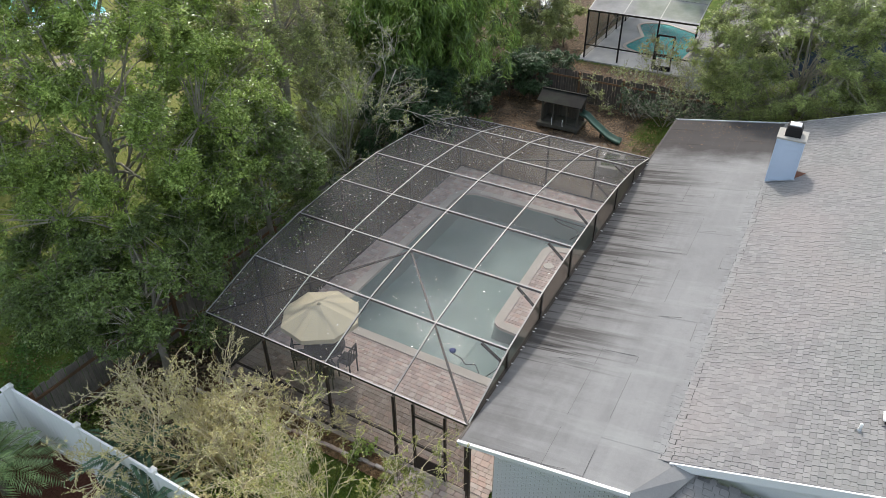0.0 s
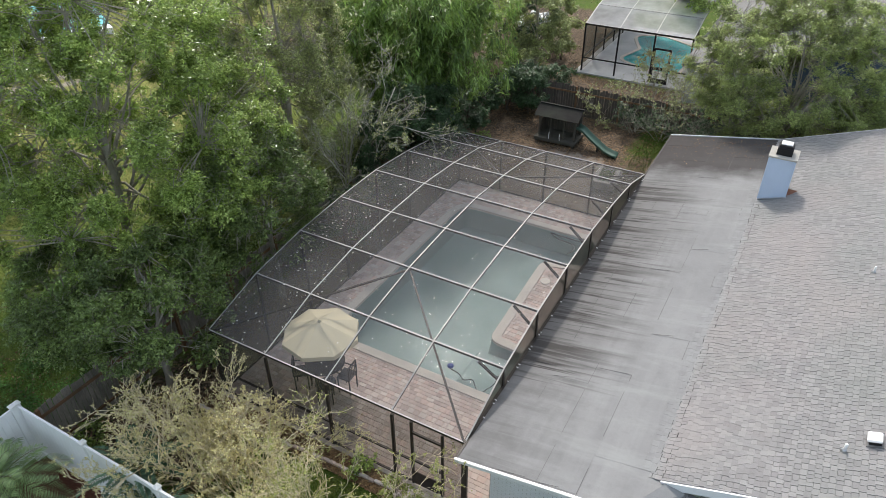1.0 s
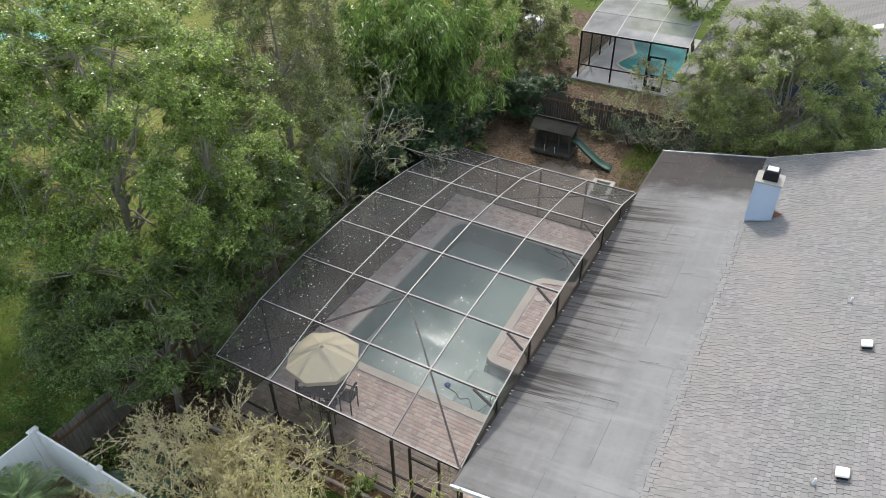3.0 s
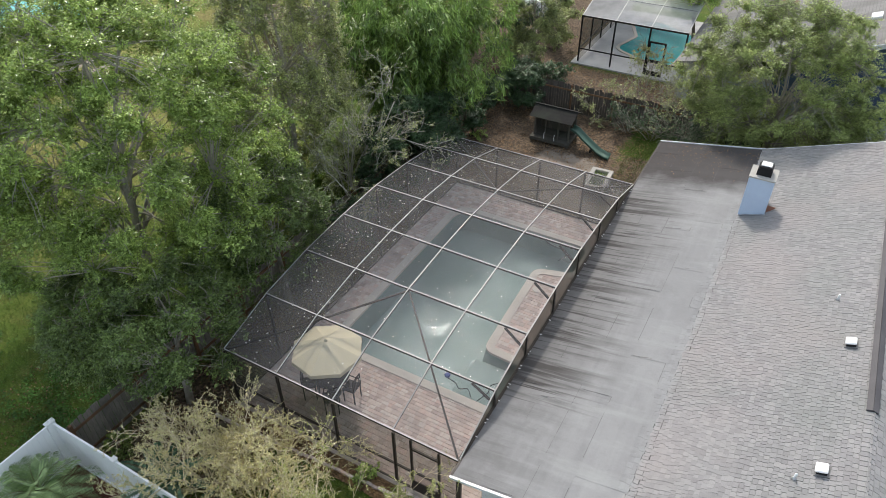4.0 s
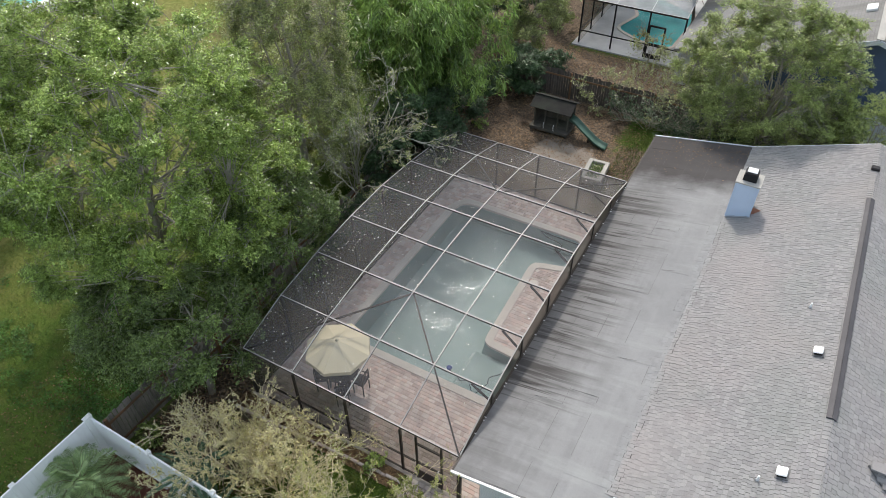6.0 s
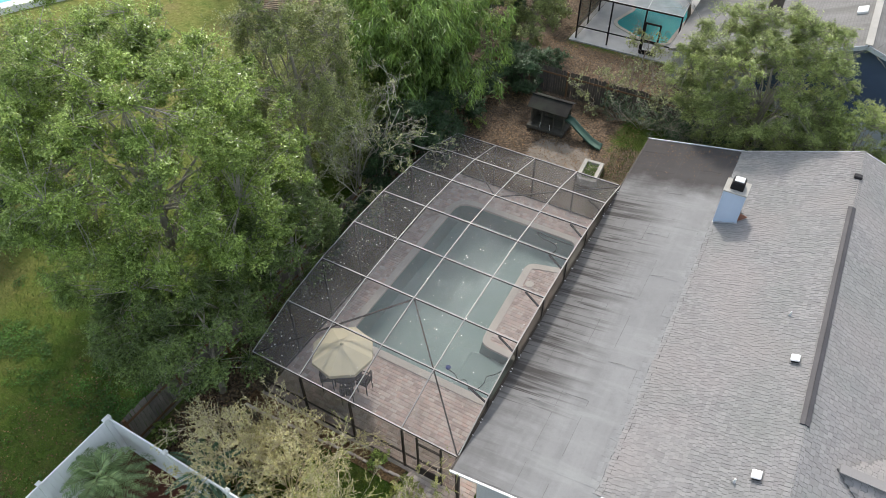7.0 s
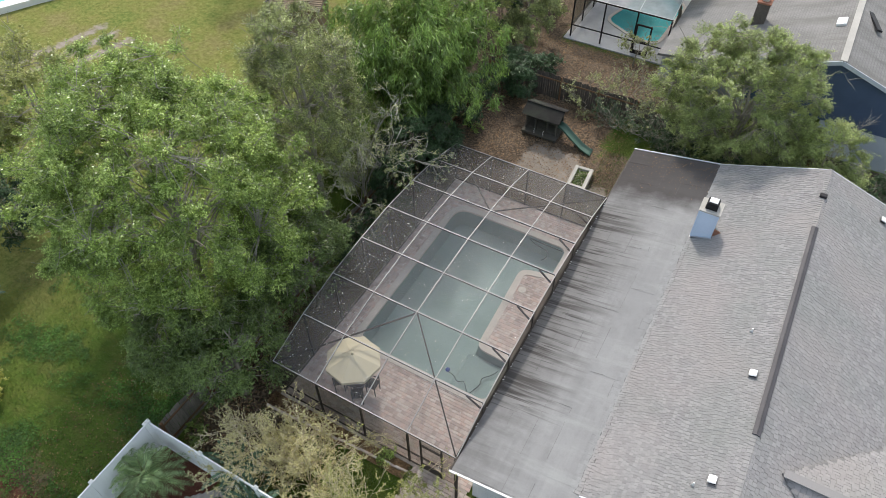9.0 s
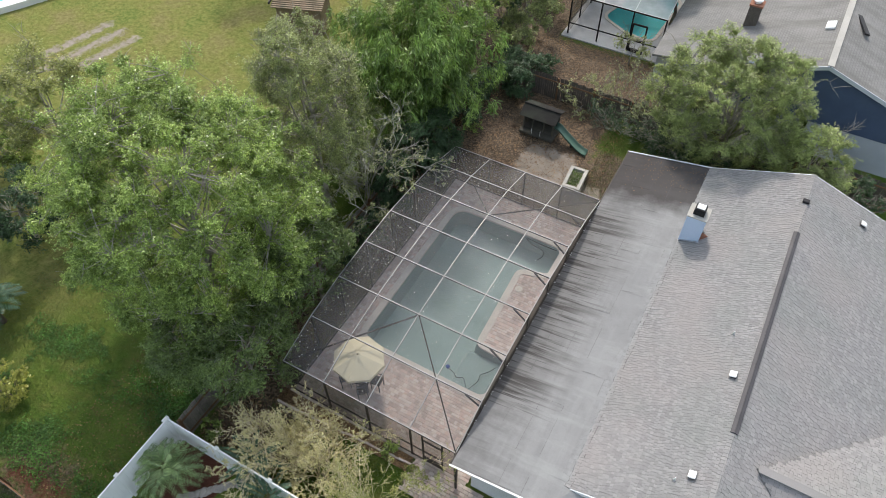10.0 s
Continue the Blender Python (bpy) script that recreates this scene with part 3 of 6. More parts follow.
def frond_plant(name, label, at, trunk_h, trunk_r, fronds, length, leaf_len, leaf_w, leaf_m, seed, rise=(20, 75), sag=0.5, category="palm", step=0.035):
    """A palm or fern: a short stem and arching fronds with rows of narrow leaflets."""
    rng = np.random.default_rng(seed)
    t = thing(name, label, category, at)
    if trunk_h > 0.05:
        part("trunk", tubes("trunk", [([(0, 0, -0.1), (0.02, 0, trunk_h * 0.5), (0, 0, trunk_h)], [trunk_r * 1.2, trunk_r, trunk_r * 1.1])], 10), M["bark"], t, smooth=True)
    for i in range(fronds):
        az = 2 * math.pi * (i * 0.381966) + rng.normal(0, 0.15)
        el = radians(rise[0] + (rise[1] - rise[0]) * (1 - i / fronds) + rng.normal(0, 5))
        L = length * rng.uniform(0.8, 1.1)
        flat = np.array([math.cos(az), math.sin(az), 0.0])
        ts = np.linspace(0, 1, 9)
        path = [np.array([0, 0, trunk_h]) + flat * L * q * math.cos(el) + np.array([0, 0, L * (q * math.sin(el) - sag * q * q)]) for q in ts]
        quad = []
        for q in np.arange(0.12, 1.0, step / L):
            j = min(7, int(q * 8))
            f = q * 8 - j
            p = path[j] * (1 - f) + path[j + 1] * f
            d = unit(path[j + 1] - path[j])
            sd = unit(np.cross(d, (0, 0, 1)))
            ll = leaf_len * (0.35 + 0.65 * math.sin(math.pi * min(1, q * 0.85 + 0.12)))
            for sg in (-1, 1):
                ax = unit(sd * sg * 0.85 + d * 0.5 + np.array([0, 0, 0.12 - 0.25 * rng.random()]))
                w = unit(np.cross(ax, (0, 0, 1))) * leaf_w
                quad.append([p, p + ax * ll * 0.5 + w * 0.5, p + ax * ll - np.array([0, 0, ll * 0.12]), p + ax * ll * 0.5 - w * 0.5])
        fr = tagged(part("frond", quads("frond", np.array(quad)), leaf_m, t), kind="stuff")
        part("rib", tubes("rib", [(path, list(np.linspace(0.014, 0.004, 9)))], 4), M["culm"], fr)
    return t


# ---- ground ----
def smooth_box(x, y, x0, x1, y0, y1, soft):
    def s(v):
        v = min(1.0, max(0.0, v * 0.5 + 0.5))
        return v * v * (3 - 2 * v)
    return s((x - x0) / soft) * s((x1 - x) / soft) * s((y - y0) / soft) * s((y1 - y) / soft)


def cover(x, y):
    litter = max(smooth_box(x, y, -12, -2.2, 15, 25, 1.2), 0.75 * smooth_box(x, y, -2.4, 1.0, 15, 21.5, 1.0), 0.8 * smooth_box(x, y, -14, 3, 24.5, 31.5, 1.5), 0.9 * smooth_box(x, y, -18, -8.5, 26, 46, 2.0),
                 0.8 * smooth_box(x, y, -11, -8.4, -4, 16, 1.0), 0.6 * smooth_box(x, y, -18, -13, -10.5, -6.8, 1.5), smooth_box(x, y, -9, -2, -0.85, 0.3, 0.15), 0.6 * smooth_box(x, y, -11, -6, -3.5, -0.6, 0.8))
    mulch = max(smooth_box(x, y, -11.3, -8.3, -6.6, -4.2, 0.3), 0.6 * smooth_box(x, y, -17, -13, -9.5, -8.0, 0.7))
    sand = max(0.9 * smooth_box(x, y, -6.0, -2.4, 16.0, 20.0, 1.0), 0.85 * smooth_box(x, y, -3.4, -0.4, 15.6, 18.4, 0.7))
    for k in range(3):          # wheel tracks on the far lawn
        cx, cy = -39.0 + 1.5 * k, 14.3 - 0.25 * k
        u, v = (x - cx) * 0.97 - (y - cy) * 0.22, (x - cx) * 0.22 + (y - cy) * 0.97
        sand = max(sand, 0.75 * smooth_box(u, v, -0.5, 0.5, -3.6, 3.6, 0.7))
    return litter, mulch, sand


def make_ground():
    xs = np.concatenate([[-400, -150, -80], np.arange(-50, 20.01, 0.5), [60, 150, 400]])
    ys = np.concatenate([[-400, -100, -40], np.arange(-16, 50.01, 0.5), [80, 200, 500]])
    verts, cols = [], []
    for y in ys:
        for x in xs:
            inside = -9.2 < x < 0.5 and -0.6 < y < 16
            z = 0.0 if inside else 0.035 * noise.noise(Vector((x * 0.3, y * 0.3, 0)))
            z += 0.4 * smooth_box(x, y, -11.0, 3.0, 18.0, 30.0, 2.0)      # the back yard lies a little higher
            verts.append((x, y, z))
            cols.append((*cover(x, y), smooth_box(x, y, -60, -21, -4, 60, 5.0)))
    nx = len(xs)
    faces = []
    for j in range(len(ys) - 1):
        for i in range(nx - 1):
            if -8.1 < xs[i] and xs[i + 1] < -0.4 and 0.4 < ys[j] and ys[j + 1] < 15.1:
                continue        # the pool's pit
            a = j * nx + i
            faces.append((a, a + 1, a + 1 + nx, a + nx))
    me = mesh_of("ground", verts, faces)
    at = me.color_attributes.new("cover", "FLOAT_COLOR", "POINT")
    at.data.foreach_set("color", np.array(cols, dtype=np.float32).ravel())
    return tagged(part("ground", me, M["ground"], smooth=True), "patchy lawn with bare soil, mulch and fallen leaves", "ground", kind="structure")


make_ground()

# ---- pool deck, pool and water ----
CX0, CX1, CY1 = -8.4, 0.0, 15.35        # plan of the enclosure; it begins at y = 0
DECK = 0.10


def rounded(corners, seg=7):
    """A closed outline from corners (x, y, radius)."""
    out, n = [], len(corners)
    for i in range(n):
        p, r = Vector(corners[i][:2]), corners[i][2]
        a, b = Vector(corners[i - 1][:2]) - p, Vector(corners[(i + 1) % n][:2]) - p
        ang = a.angle(b)
        cut = r / math.tan(ang / 2)
        p0, p1 = p + a.normalized() * cut, p + b.normalized() * cut
        for s in range(seg + 1):
            t = s / seg
            out.append(p0 * (1 - t) ** 2 + p * 2 * t * (1 - t) + p1 * t * t)
    return out


def grown(line, d):
    """The outline moved outwards by d (the outline runs counter-clockwise)."""
    n, out = len(line), []
    for i in range(n):
        e = (line[(i + 1) % n] - line[i - 1]).normalized()
        out.append(line[i] + Vector((e.y, -e.x)) * d)
    return out


def within(p, line):
    c = False
    for i in range(len(line)):
        a, b = line[i - 1], line[i]
        if (a.y > p[1]) != (b.y > p[1]) and p[0] < (b.x - a.x) * (p[1] - a.y) / (b.y - a.y) + a.x:
            c = not c
    return c


POOL = rounded([(-7.2, 3.78, 0.7), (-0.62, 3.78, 0.45), (-0.62, 5.95, 0.15), (-2.25, 6.05, 0.45), (-2.45, 11.15, 0.55), (-0.95, 11.55, 0.2), (-0.95, 13.45, 0.5), (-7.2, 13.45, 0.8)])


def ring(name, inner, outer, z0, z1, m, parent=None, label=""):
    bm = bmesh.new()
    n = len(inner)
    L = [[bm.verts.new((p.x, p.y, z)) for p in line] for line, z in ((inner, z0), (inner, z1), (outer, z1), (outer, z0))]
    for a, b in ((0, 1), (1, 2), (2, 3)):
        for i in range(n):
            j = (i + 1) % n
            bm.faces.new((L[a][i], L[a][j], L[b][j], L[b][i]))
    bmesh.ops.recalc_face_normals(bm, faces=bm.faces)
    return part(name, bm, m, parent, label)


def make_pool():
    pool = thing("swimming_pool", "rectangular swimming pool with pale stone coping and milky green water", "pool")
    n = len(POOL)
    bm = bmesh.new()
    top = [bm.verts.new((p.x, p.y, 0.10)) for p in POOL]
    bot = [bm.verts.new((p.x, p.y, -0.85)) for p in grown(POOL, -0.15)]
    for i in range(n):
        j = (i + 1) % n
        bm.faces.new((top[i], top[j], bot[j], bot[i]))
    bm.faces.new(bot)
    part("basin", bm, M["plaster"], pool, "grey-green plaster basin")
    # shallow shelf at the near house-side corner
    part("step", boxes([((-1.6, 4.88, -0.55), (1.9, 2.1, 0.62))], 0.15), M["plaster"], pool, "submerged plaster step")
    bm = bmesh.new()
    bm.faces.new([bm.verts.new((p.x, p.y, 0.0)) for p in POOL])
    w = part("water_surface", bm, M["water"], pool, "calm rippled water")
    w.visible_shadow = False
    ring("coping", grown(POOL, -0.02), grown(POOL, 0.30), 0.04, 0.135, M["coping"], pool, "pale stone coping")
    return pool


make_pool()


def make_deck():
    bm = bmesh.new()
    outer = [Vector(p) for p in ((CX0 - 0.12, -0.12), (CX1 + 0.5, -0.12), (CX1 + 0.5, CY1 + 0.12), (CX0 - 0.12, CY1 + 0.12))]
    edges = []
    for line in (outer, grown(POOL, 0.05)):
        vs = [bm.verts.new((p.x, p.y, DECK - 0.022)) for p in line]
        edges += [bm.edges.new((vs[i - 1], vs[i])) for i in range(len(vs))]
    bmesh.ops.triangle_fill(bm, use_beauty=True, use_dissolve=False, edges=edges)
    for f in bm.faces:
        if f.normal.z < 0:
            f.normal_flip()
    rim = bmesh.ops.extrude_face_region(bm, geom=list(bm.faces))
    for v in rim["geom"]:
        if isinstance(v, bmesh.types.BMVert):
            v.co.z = -0.2
    bmesh.ops.recalc_face_normals(bm, faces=bm.faces)
    return tagged(part("pool_deck", bm, M["mortar"]), "reddish concrete paver deck round the pool", "deck", kind="structure")


deck = make_deck()

# ---- the house ----
EAVE_Z, BREAK_X, BREAK_Z, RIDGE_X, RIDGE_Z = 2.60, 4.3, 3.36, 8.8, 4.97
ROOF_Y0, ROOF_Y1, GABLE_Y = -0.5, 19.5, 0.55
EAST_X = 15.2
EAST_Z = RIDGE_Z - (RIDGE_Z - BREAK_Z) / (RIDGE_X - BREAK_X) * (EAST_X - RIDGE_X)


def slab(name, corners, thick, m, parent=None, label=""):
    """A roof plate: four corners of its top, with a thickness."""
    bm = bmesh.new()
    a = [bm.verts.new(c) for c in corners]
    b = [bm.verts.new((c[0], c[1], c[2] - thick)) for c in corners]
    bm.faces.new(a)
    bm.faces.new(b[::-1])
    for i in range(len(a)):
        j = (i + 1) % len(a)
        bm.faces.new((a[i], b[i], b[j], a[j]))
    bmesh.ops.recalc_face_normals(bm, faces=bm.faces)
    return part(name, bm, m, parent, label)


def flat_z(x):
    return EAVE_Z + (BREAK_Z - EAVE_Z) * x / BREAK_X


house = thing("house", "single-storey house with grey shingle roof and low membrane roof", "house")
wall = part("wall", boxes([((2.35, 0.11, 1.24), (3.3, 0.2, 2.5))]), M["concrete"], house, "white brick front wall with grey joints")
part("wall", boxes([((8.9, 0.95, 1.24), (9.9, 0.2, 2.5)), ((0.8, 9.5, 1.26), (0.2, 18.6, 2.52)), ((7.8, 19.1, 1.3), (14.2, 0.2, 2.6)), ((14.4, 10, 1.3), (0.2, 18, 2.6))]), M["white_paint"], house, "white painted wall")
# gable walls under the shingle roof
for gy in (0.95, 19.1):
    bm = bmesh.new()
    pr = [(4.2, 3.15), (RIDGE_X, RIDGE_Z - 0.16), (13.6, 3.15), (13.6, 2.5), (4.2, 2.5)]
    f = [[bm.verts.new((x, gy + d, z)) for x, z in pr] for d in (-0.11, 0.11)]
    bm.faces.new(f[0])
    bm.faces.new(f[1][::-1])
    for i in range(5):
        bm.faces.new((f[0][i], f[1][i], f[1][(i + 1) % 5], f[0][(i + 1) % 5]))
    bmesh.ops.recalc_face_normals(bm, faces=bm.faces)
    part("gable", bm, M["white_paint"], house)

low_roof = slab("low_roof", [(0.02, ROOF_Y0, EAVE_Z), (3.9, ROOF_Y0, flat_z(3.9)), (BREAK_X + 0.35, GABLE_Y + 0.1, flat_z(BREAK_X + 0.3)), (BREAK_X + 0.35, ROOF_Y1, flat_z(BREAK_X + 0.3)), (0.02, ROOF_Y1, EAVE_Z)], 0.12, M["membrane"], house, "weathered grey rolled membrane roof")


def make_membrane_sheets():
    """The lengths of rolled roofing, each lapped a few millimetres over the next."""
    rng = random.Random(4)
    x = 0.12
    rows = []
    laps = bmesh.new()
    while x < 4.2:
        w = min(rng.choice((0.92, 0.96, 1.0)), 4.25 - x)
        rows.append((x, w))
        x += w
    for k, (x, w) in enumerate(rows):
        y = ROOF_Y0 + 0.05
        while y < ROOF_Y1 - 0.1:
            ln = min(rng.uniform(2.2, 5.5), ROOF_Y1 - 0.05 - y)
            if x + w > 3.8 and y < 0.7:
                y = 0.72
                continue
            h = 0.004 + 0.003 * rng.random()
            x1 = x + w - rng.choice((0.001, 0.001, 0.003))
            c = [(x, y + 0.004, flat_z(x) + h), (x1, y + 0.004, flat_z(x1) + h), (x1, y + ln - 0.004, flat_z(x1) + h), (x, y + ln - 0.004, flat_z(x) + h)]
            slab("membrane_sheet", c, 0.006, M["membrane"], low_roof)
            # tar that shows along the lap, broken here and there
            q = y
            while q < y + ln - 0.1:
                e = min(q + rng.uniform(0.3, 1.4), y + ln)
                if rng.random() < 0.4:
                    bar(laps, (x1, q, flat_z(x1) + h + 0.001), (x1, e, flat_z(x1) + h + 0.001), rng.uniform(0.005, 0.011), 0.005)
                q = e
            if rng.random() < 0.6:
                bar(laps, (x + 0.05, y, flat_z(x + 0.05) + h + 0.001), (x1 - rng.uniform(0.0, 0.5), y, flat_z(x1) + h + 0.001), 0.008, 0.005)
            y += ln
    tagged(part("lap_seams", laps, M["lap_tar"], low_roof, "thin dark tar along the laps"), kind="stuff")


make_membrane_sheets()
bm = bmesh.new()
bar(bm, (0.0, ROOF_Y0 - 0.015, EAVE_Z - 0.06), (3.92, ROOF_Y0 - 0.015, flat_z(3.92) - 0.06), 0.03, 0.12)
part("fascia", bm, M["white_paint"], house, "white front fascia board")
bm = bmesh.new()
bar(bm, (0.0, ROOF_Y0 - 0.03, EAVE_Z + 0.012), (3.92, ROOF_Y0 - 0.03, flat_z(3.92) + 0.012), 0.07, 0.022)
part("drip_edge", bm, M["cap_white"], house)
bm = bmesh.new()
bar(bm, (0.03, ROOF_Y0, EAVE_Z + 0.01), (0.03, ROOF_Y1, EAVE_Z + 0.01), 0.06, 0.02)
part("drip_edge", bm, M["gutter"], house)
bm = bmesh.new()
bar(bm, (0.0, ROOF_Y1 + 0.02, EAVE_Z - 0.03), (4.6, ROOF_Y1 + 0.02, flat_z(4.6) - 0.03), 0.05, 0.12)
part("fascia", bm, M["white_paint"], house)

west = slab("roof", [(BREAK_X, GABLE_Y, BREAK_Z), (RIDGE_X, GABLE_Y, RIDGE_Z), (RIDGE_X, ROOF_Y1, RIDGE_Z), (BREAK_X, ROOF_Y1, BREAK_Z)], 0.14, M["shingle_gap"], house, "grey asphalt shingle roof")
east = slab("roof", [(RIDGE_X, GABLE_Y, RIDGE_Z), (EAST_X, GABLE_Y, EAST_Z), (EAST_X, ROOF_Y1, EAST_Z), (RIDGE_X, ROOF_Y1, RIDGE_Z)], 0.14, M["shingle_gap"], house, "grey asphalt shingle roof")
for (x0, z0), (x1, z1) in (((BREAK_X + 0.15, BREAK_Z + 0.05), (RIDGE_X, RIDGE_Z)), ((RIDGE_X, RIDGE_Z), (EAST_X, EAST_Z))):
    for yy in (GABLE_Y - 0.025, ROOF_Y1 + 0.025):
        bm = bmesh.new()
        bar(bm, (x0, yy, z0 - 0.09), (x1, yy, z1 - 0.09), 0.04, 0.2)
        part("fascia", bm, M["white_paint"], house, "white rake fascia board")

# lower roof over the front wing, and the cross gable on the far slope
wing = slab("roof", [(4.62, 0.62, 3.28), (12.5, 0.62, 3.28), (12.5, -3.4, 1.98), (2.6, -3.4, 1.98), (3.95, -0.52, 2.86)], 0.12, M["shingle_gap"], house, "lower shingle roof of the front wing")
slab("hip_flashing", [(3.88, -0.53, flat_z(3.88) + 0.012), (4.2, -0.86, 2.93), (4.95, 0.5, 3.36), (4.62, 0.66, flat_z(4.62) + 0.03)], 0.03, M["membrane"], house, "coated strip along the hip")
bm = bmesh.new()
bar(bm, (4.6, 0.6, 3.30), (3.92, -0.52, 3.10), 0.26, 0.05)
part("ridge_cap", bm, M["shingle"], house, "rounded hip cap of shingle")
CROSS_N = slab("roof", [(9.9, 3.9, 4.66), (16.5, 3.9, 4.66), (16.5, 9.8, 2.65), (15.6, 9.9, 2.62)], 0.1, M["shingle_gap"], house, "cross gable shingle roof")
CROSS_S = slab("roof", [(9.9, 3.9, 4.66), (14.2, 0.2, 3.0), (16.5, 0.2, 3.0), (16.5, 3.9, 4.66)], 0.1, M["shingle_gap"], house, "cross gable shingle roof")
bm = bmesh.new()
bar(bm, (9.95, 3.9, 4.70), (16.5, 3.9, 4.70), 0.30, 0.05)
part("ridge_cap", bm, M["shingle"], house)

# ridge cap shingles and ridge vent
rng = random.Random(9)
y = GABLE_Y
while y < ROOF_Y1:
    if not 4.55 < y < 15.3:
        bm = bmesh.new()
        t = Matrix.Translation((RIDGE_X, y + 0.08, RIDGE_Z + 0.035 + 0.004 * rng.random()))
        for sg in (-1, 1):
            box(bm, (sg * 0.075, 0, -0.022), (0.16, 0.17, 0.018), t @ Matrix.Rotation(sg * 0.32, 4, "Y") @ Matrix.Rotation(-0.08, 4, "X"))
        part("ridge_shingle", bm, M["shingle"], house)
    y += 0.145
bm = bmesh.new()
for sg in (-1, 1):
    box(bm, (sg * 0.068, 0, 0), (0.14, 10.8, 0.05), Matrix.Translation((RIDGE_X, 10.0, RIDGE_Z + 0.05)) @ Matrix.Rotation(sg * 0.33, 4, "Y"))
part("ridge_vent", bm, M["ridge_vent"], house, "long dark metal ridge vent")
bm = bmesh.new()
box(bm, (0, 0, 0), (0.3, 0.26, 0.13), Matrix.Translation((RIDGE_X - 0.02, 17.5, RIDGE_Z + 0.06)), 0.03)
part("vent_hood", bm, M["dark_metal"], house, "small dark vent hood on the ridge")


def slope_z(x):
    return BREAK_Z + (RIDGE_Z - BREAK_Z) / (RIDGE_X - BREAK_X) * (min(x, 2 * RIDGE_X - x) - BREAK_X)


def roof_vent(x, y):
    t = thing("roof_vent", "white square roof vent cap on grey shingles", "roof vent", (x, y, slope_z(x) + 0.01), group="roof vents")
    rot = Matrix.Rotation(-0.34 if x < RIDGE_X else 0.34, 4, "Y")
    bm = bmesh.new()
    box(bm, (0, 0, 0.015), (0.32, 0.34, 0.02), rot)
    part("flange", bm, M["shingle_gap"], t)
    bm = bmesh.new()
    box(bm, (0, 0, 0.06), (0.22, 0.24, 0.09), rot)
    part("throat", bm, M["dark_metal"], t)
    bm = bmesh.new()
    box(bm, (0, 0, 0.13), (0.27, 0.30, 0.06), rot, 0.025)
    part("cap", bm, M["cap_white"], t, "white cap")


def vent_pipe(x, y):
    t = thing("vent_pipe", "short white plumbing vent pipe through the shingles", "pipe", (x, y, slope_z(x)), group="vent pipes")
    me = tubes("pipe", [([(0, 0, -0.05), (0, 0, 0.2)], [0.03, 0.03])], 12)
    part("pipe", me, M["cap_white"], t, smooth=True)
    part("collar", tubes("collar", [([(0, 0, -0.03), (0, 0, 0.07)], [0.08, 0.036])], 12), M["steel"], t, smooth=True)


# ---- chimney ----
def make_chimney():
    t = thing("chimney", "lap-sided chimney coloured in sky-lit pale blue, with black metal cap", "chimney", (4.7, 14.4, 3.3))
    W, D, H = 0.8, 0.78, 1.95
    part("body", boxes([((0, 0, H / 2 - 0.2), (W - 0.03, D - 0.03, H - 0.02))]), M["chimney_skylit"], t, "siding coloured in sky-lit pale blue")
    n = 11
    for i in range(n):
        z = -0.1 + i * (H - 0.12) / n
        for ax in range(4):
            bm = bmesh.new()
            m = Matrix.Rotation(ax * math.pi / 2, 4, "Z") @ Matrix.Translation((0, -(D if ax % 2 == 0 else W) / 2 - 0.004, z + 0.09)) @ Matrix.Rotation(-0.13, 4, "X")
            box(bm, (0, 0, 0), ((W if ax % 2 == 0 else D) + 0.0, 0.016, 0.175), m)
            part("siding_board", bm, M["chimney_skylit"], t)
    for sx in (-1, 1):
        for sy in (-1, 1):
            part("corner_trim", boxes([((sx * W / 2, sy * D / 2, H / 2 - 0.2), (0.075, 0.075, H))]), M["chimney_skylit"], t)
    part("crown", boxes([((0, 0, H - 0.18), (W + 0.12, D + 0.12, 0.06))], 0.01), M["concrete"], t, "grey sheet-metal top")
    part("flue", boxes([((0, 0, H - 0.02), (0.5, 0.5, 0.26))], 0.01), M["black"], t, "black metal flue box")
    part("flue_mesh", boxes([((0, 0, H + 0.15), (0.44, 0.44, 0.1))], 0.01), M["dark_metal"], t)
    part("lid", boxes([((0, 0, H + 0.22), (0.36, 0.34, 0.035))], 0.012), M["cap_white"], t, "pale square lid")
    bm = bmesh.new()
    bar(bm, (-0.44, -0.43, 0.10), (0.46, -0.43, 0.40), 0.09, 0.012)
    part("flashing", bm, M["steel"], t, "metal flashing at the foot")
    # the little saddle on the uphill side
    bm = bmesh.new()
    vs = [bm.verts.new(v) for v in ((0.4, -0.36, 0.33), (0.75, 0, 0.52), (0.4, 0.36, 0.33), (0.4, 0, 0.52))]
    for f in ((0, 1, 3), (1, 2, 3), (0, 3, 2), (0, 2, 1)):
        bm.faces.new([vs[i] for i in f])
    bmesh.ops.recalc_face_normals(bm, faces=bm.faces)
    part("saddle", bm, M["brick_brown"], t, "rusty saddle behind the chimney")


make_chimney()

# ---- screen enclosure ----
SY = [0.0, 2.15, 4.33, 6.555, 8.735, 10.965, 13.137, 15.35]
SZ = [2.60, 3.237, 3.563, 3.698, 3.725, 3.542, 3.234, 2.60]
SX = [-8.4, -6.3, -4.2, -2.1, 0.0]
cage = thing("pool_enclosure", "bronze aluminium pool enclosure with arched grey screen roof", "pool enclosure", (0, 0, DECK))
cage.matrix_world = Matrix.Identity(4)


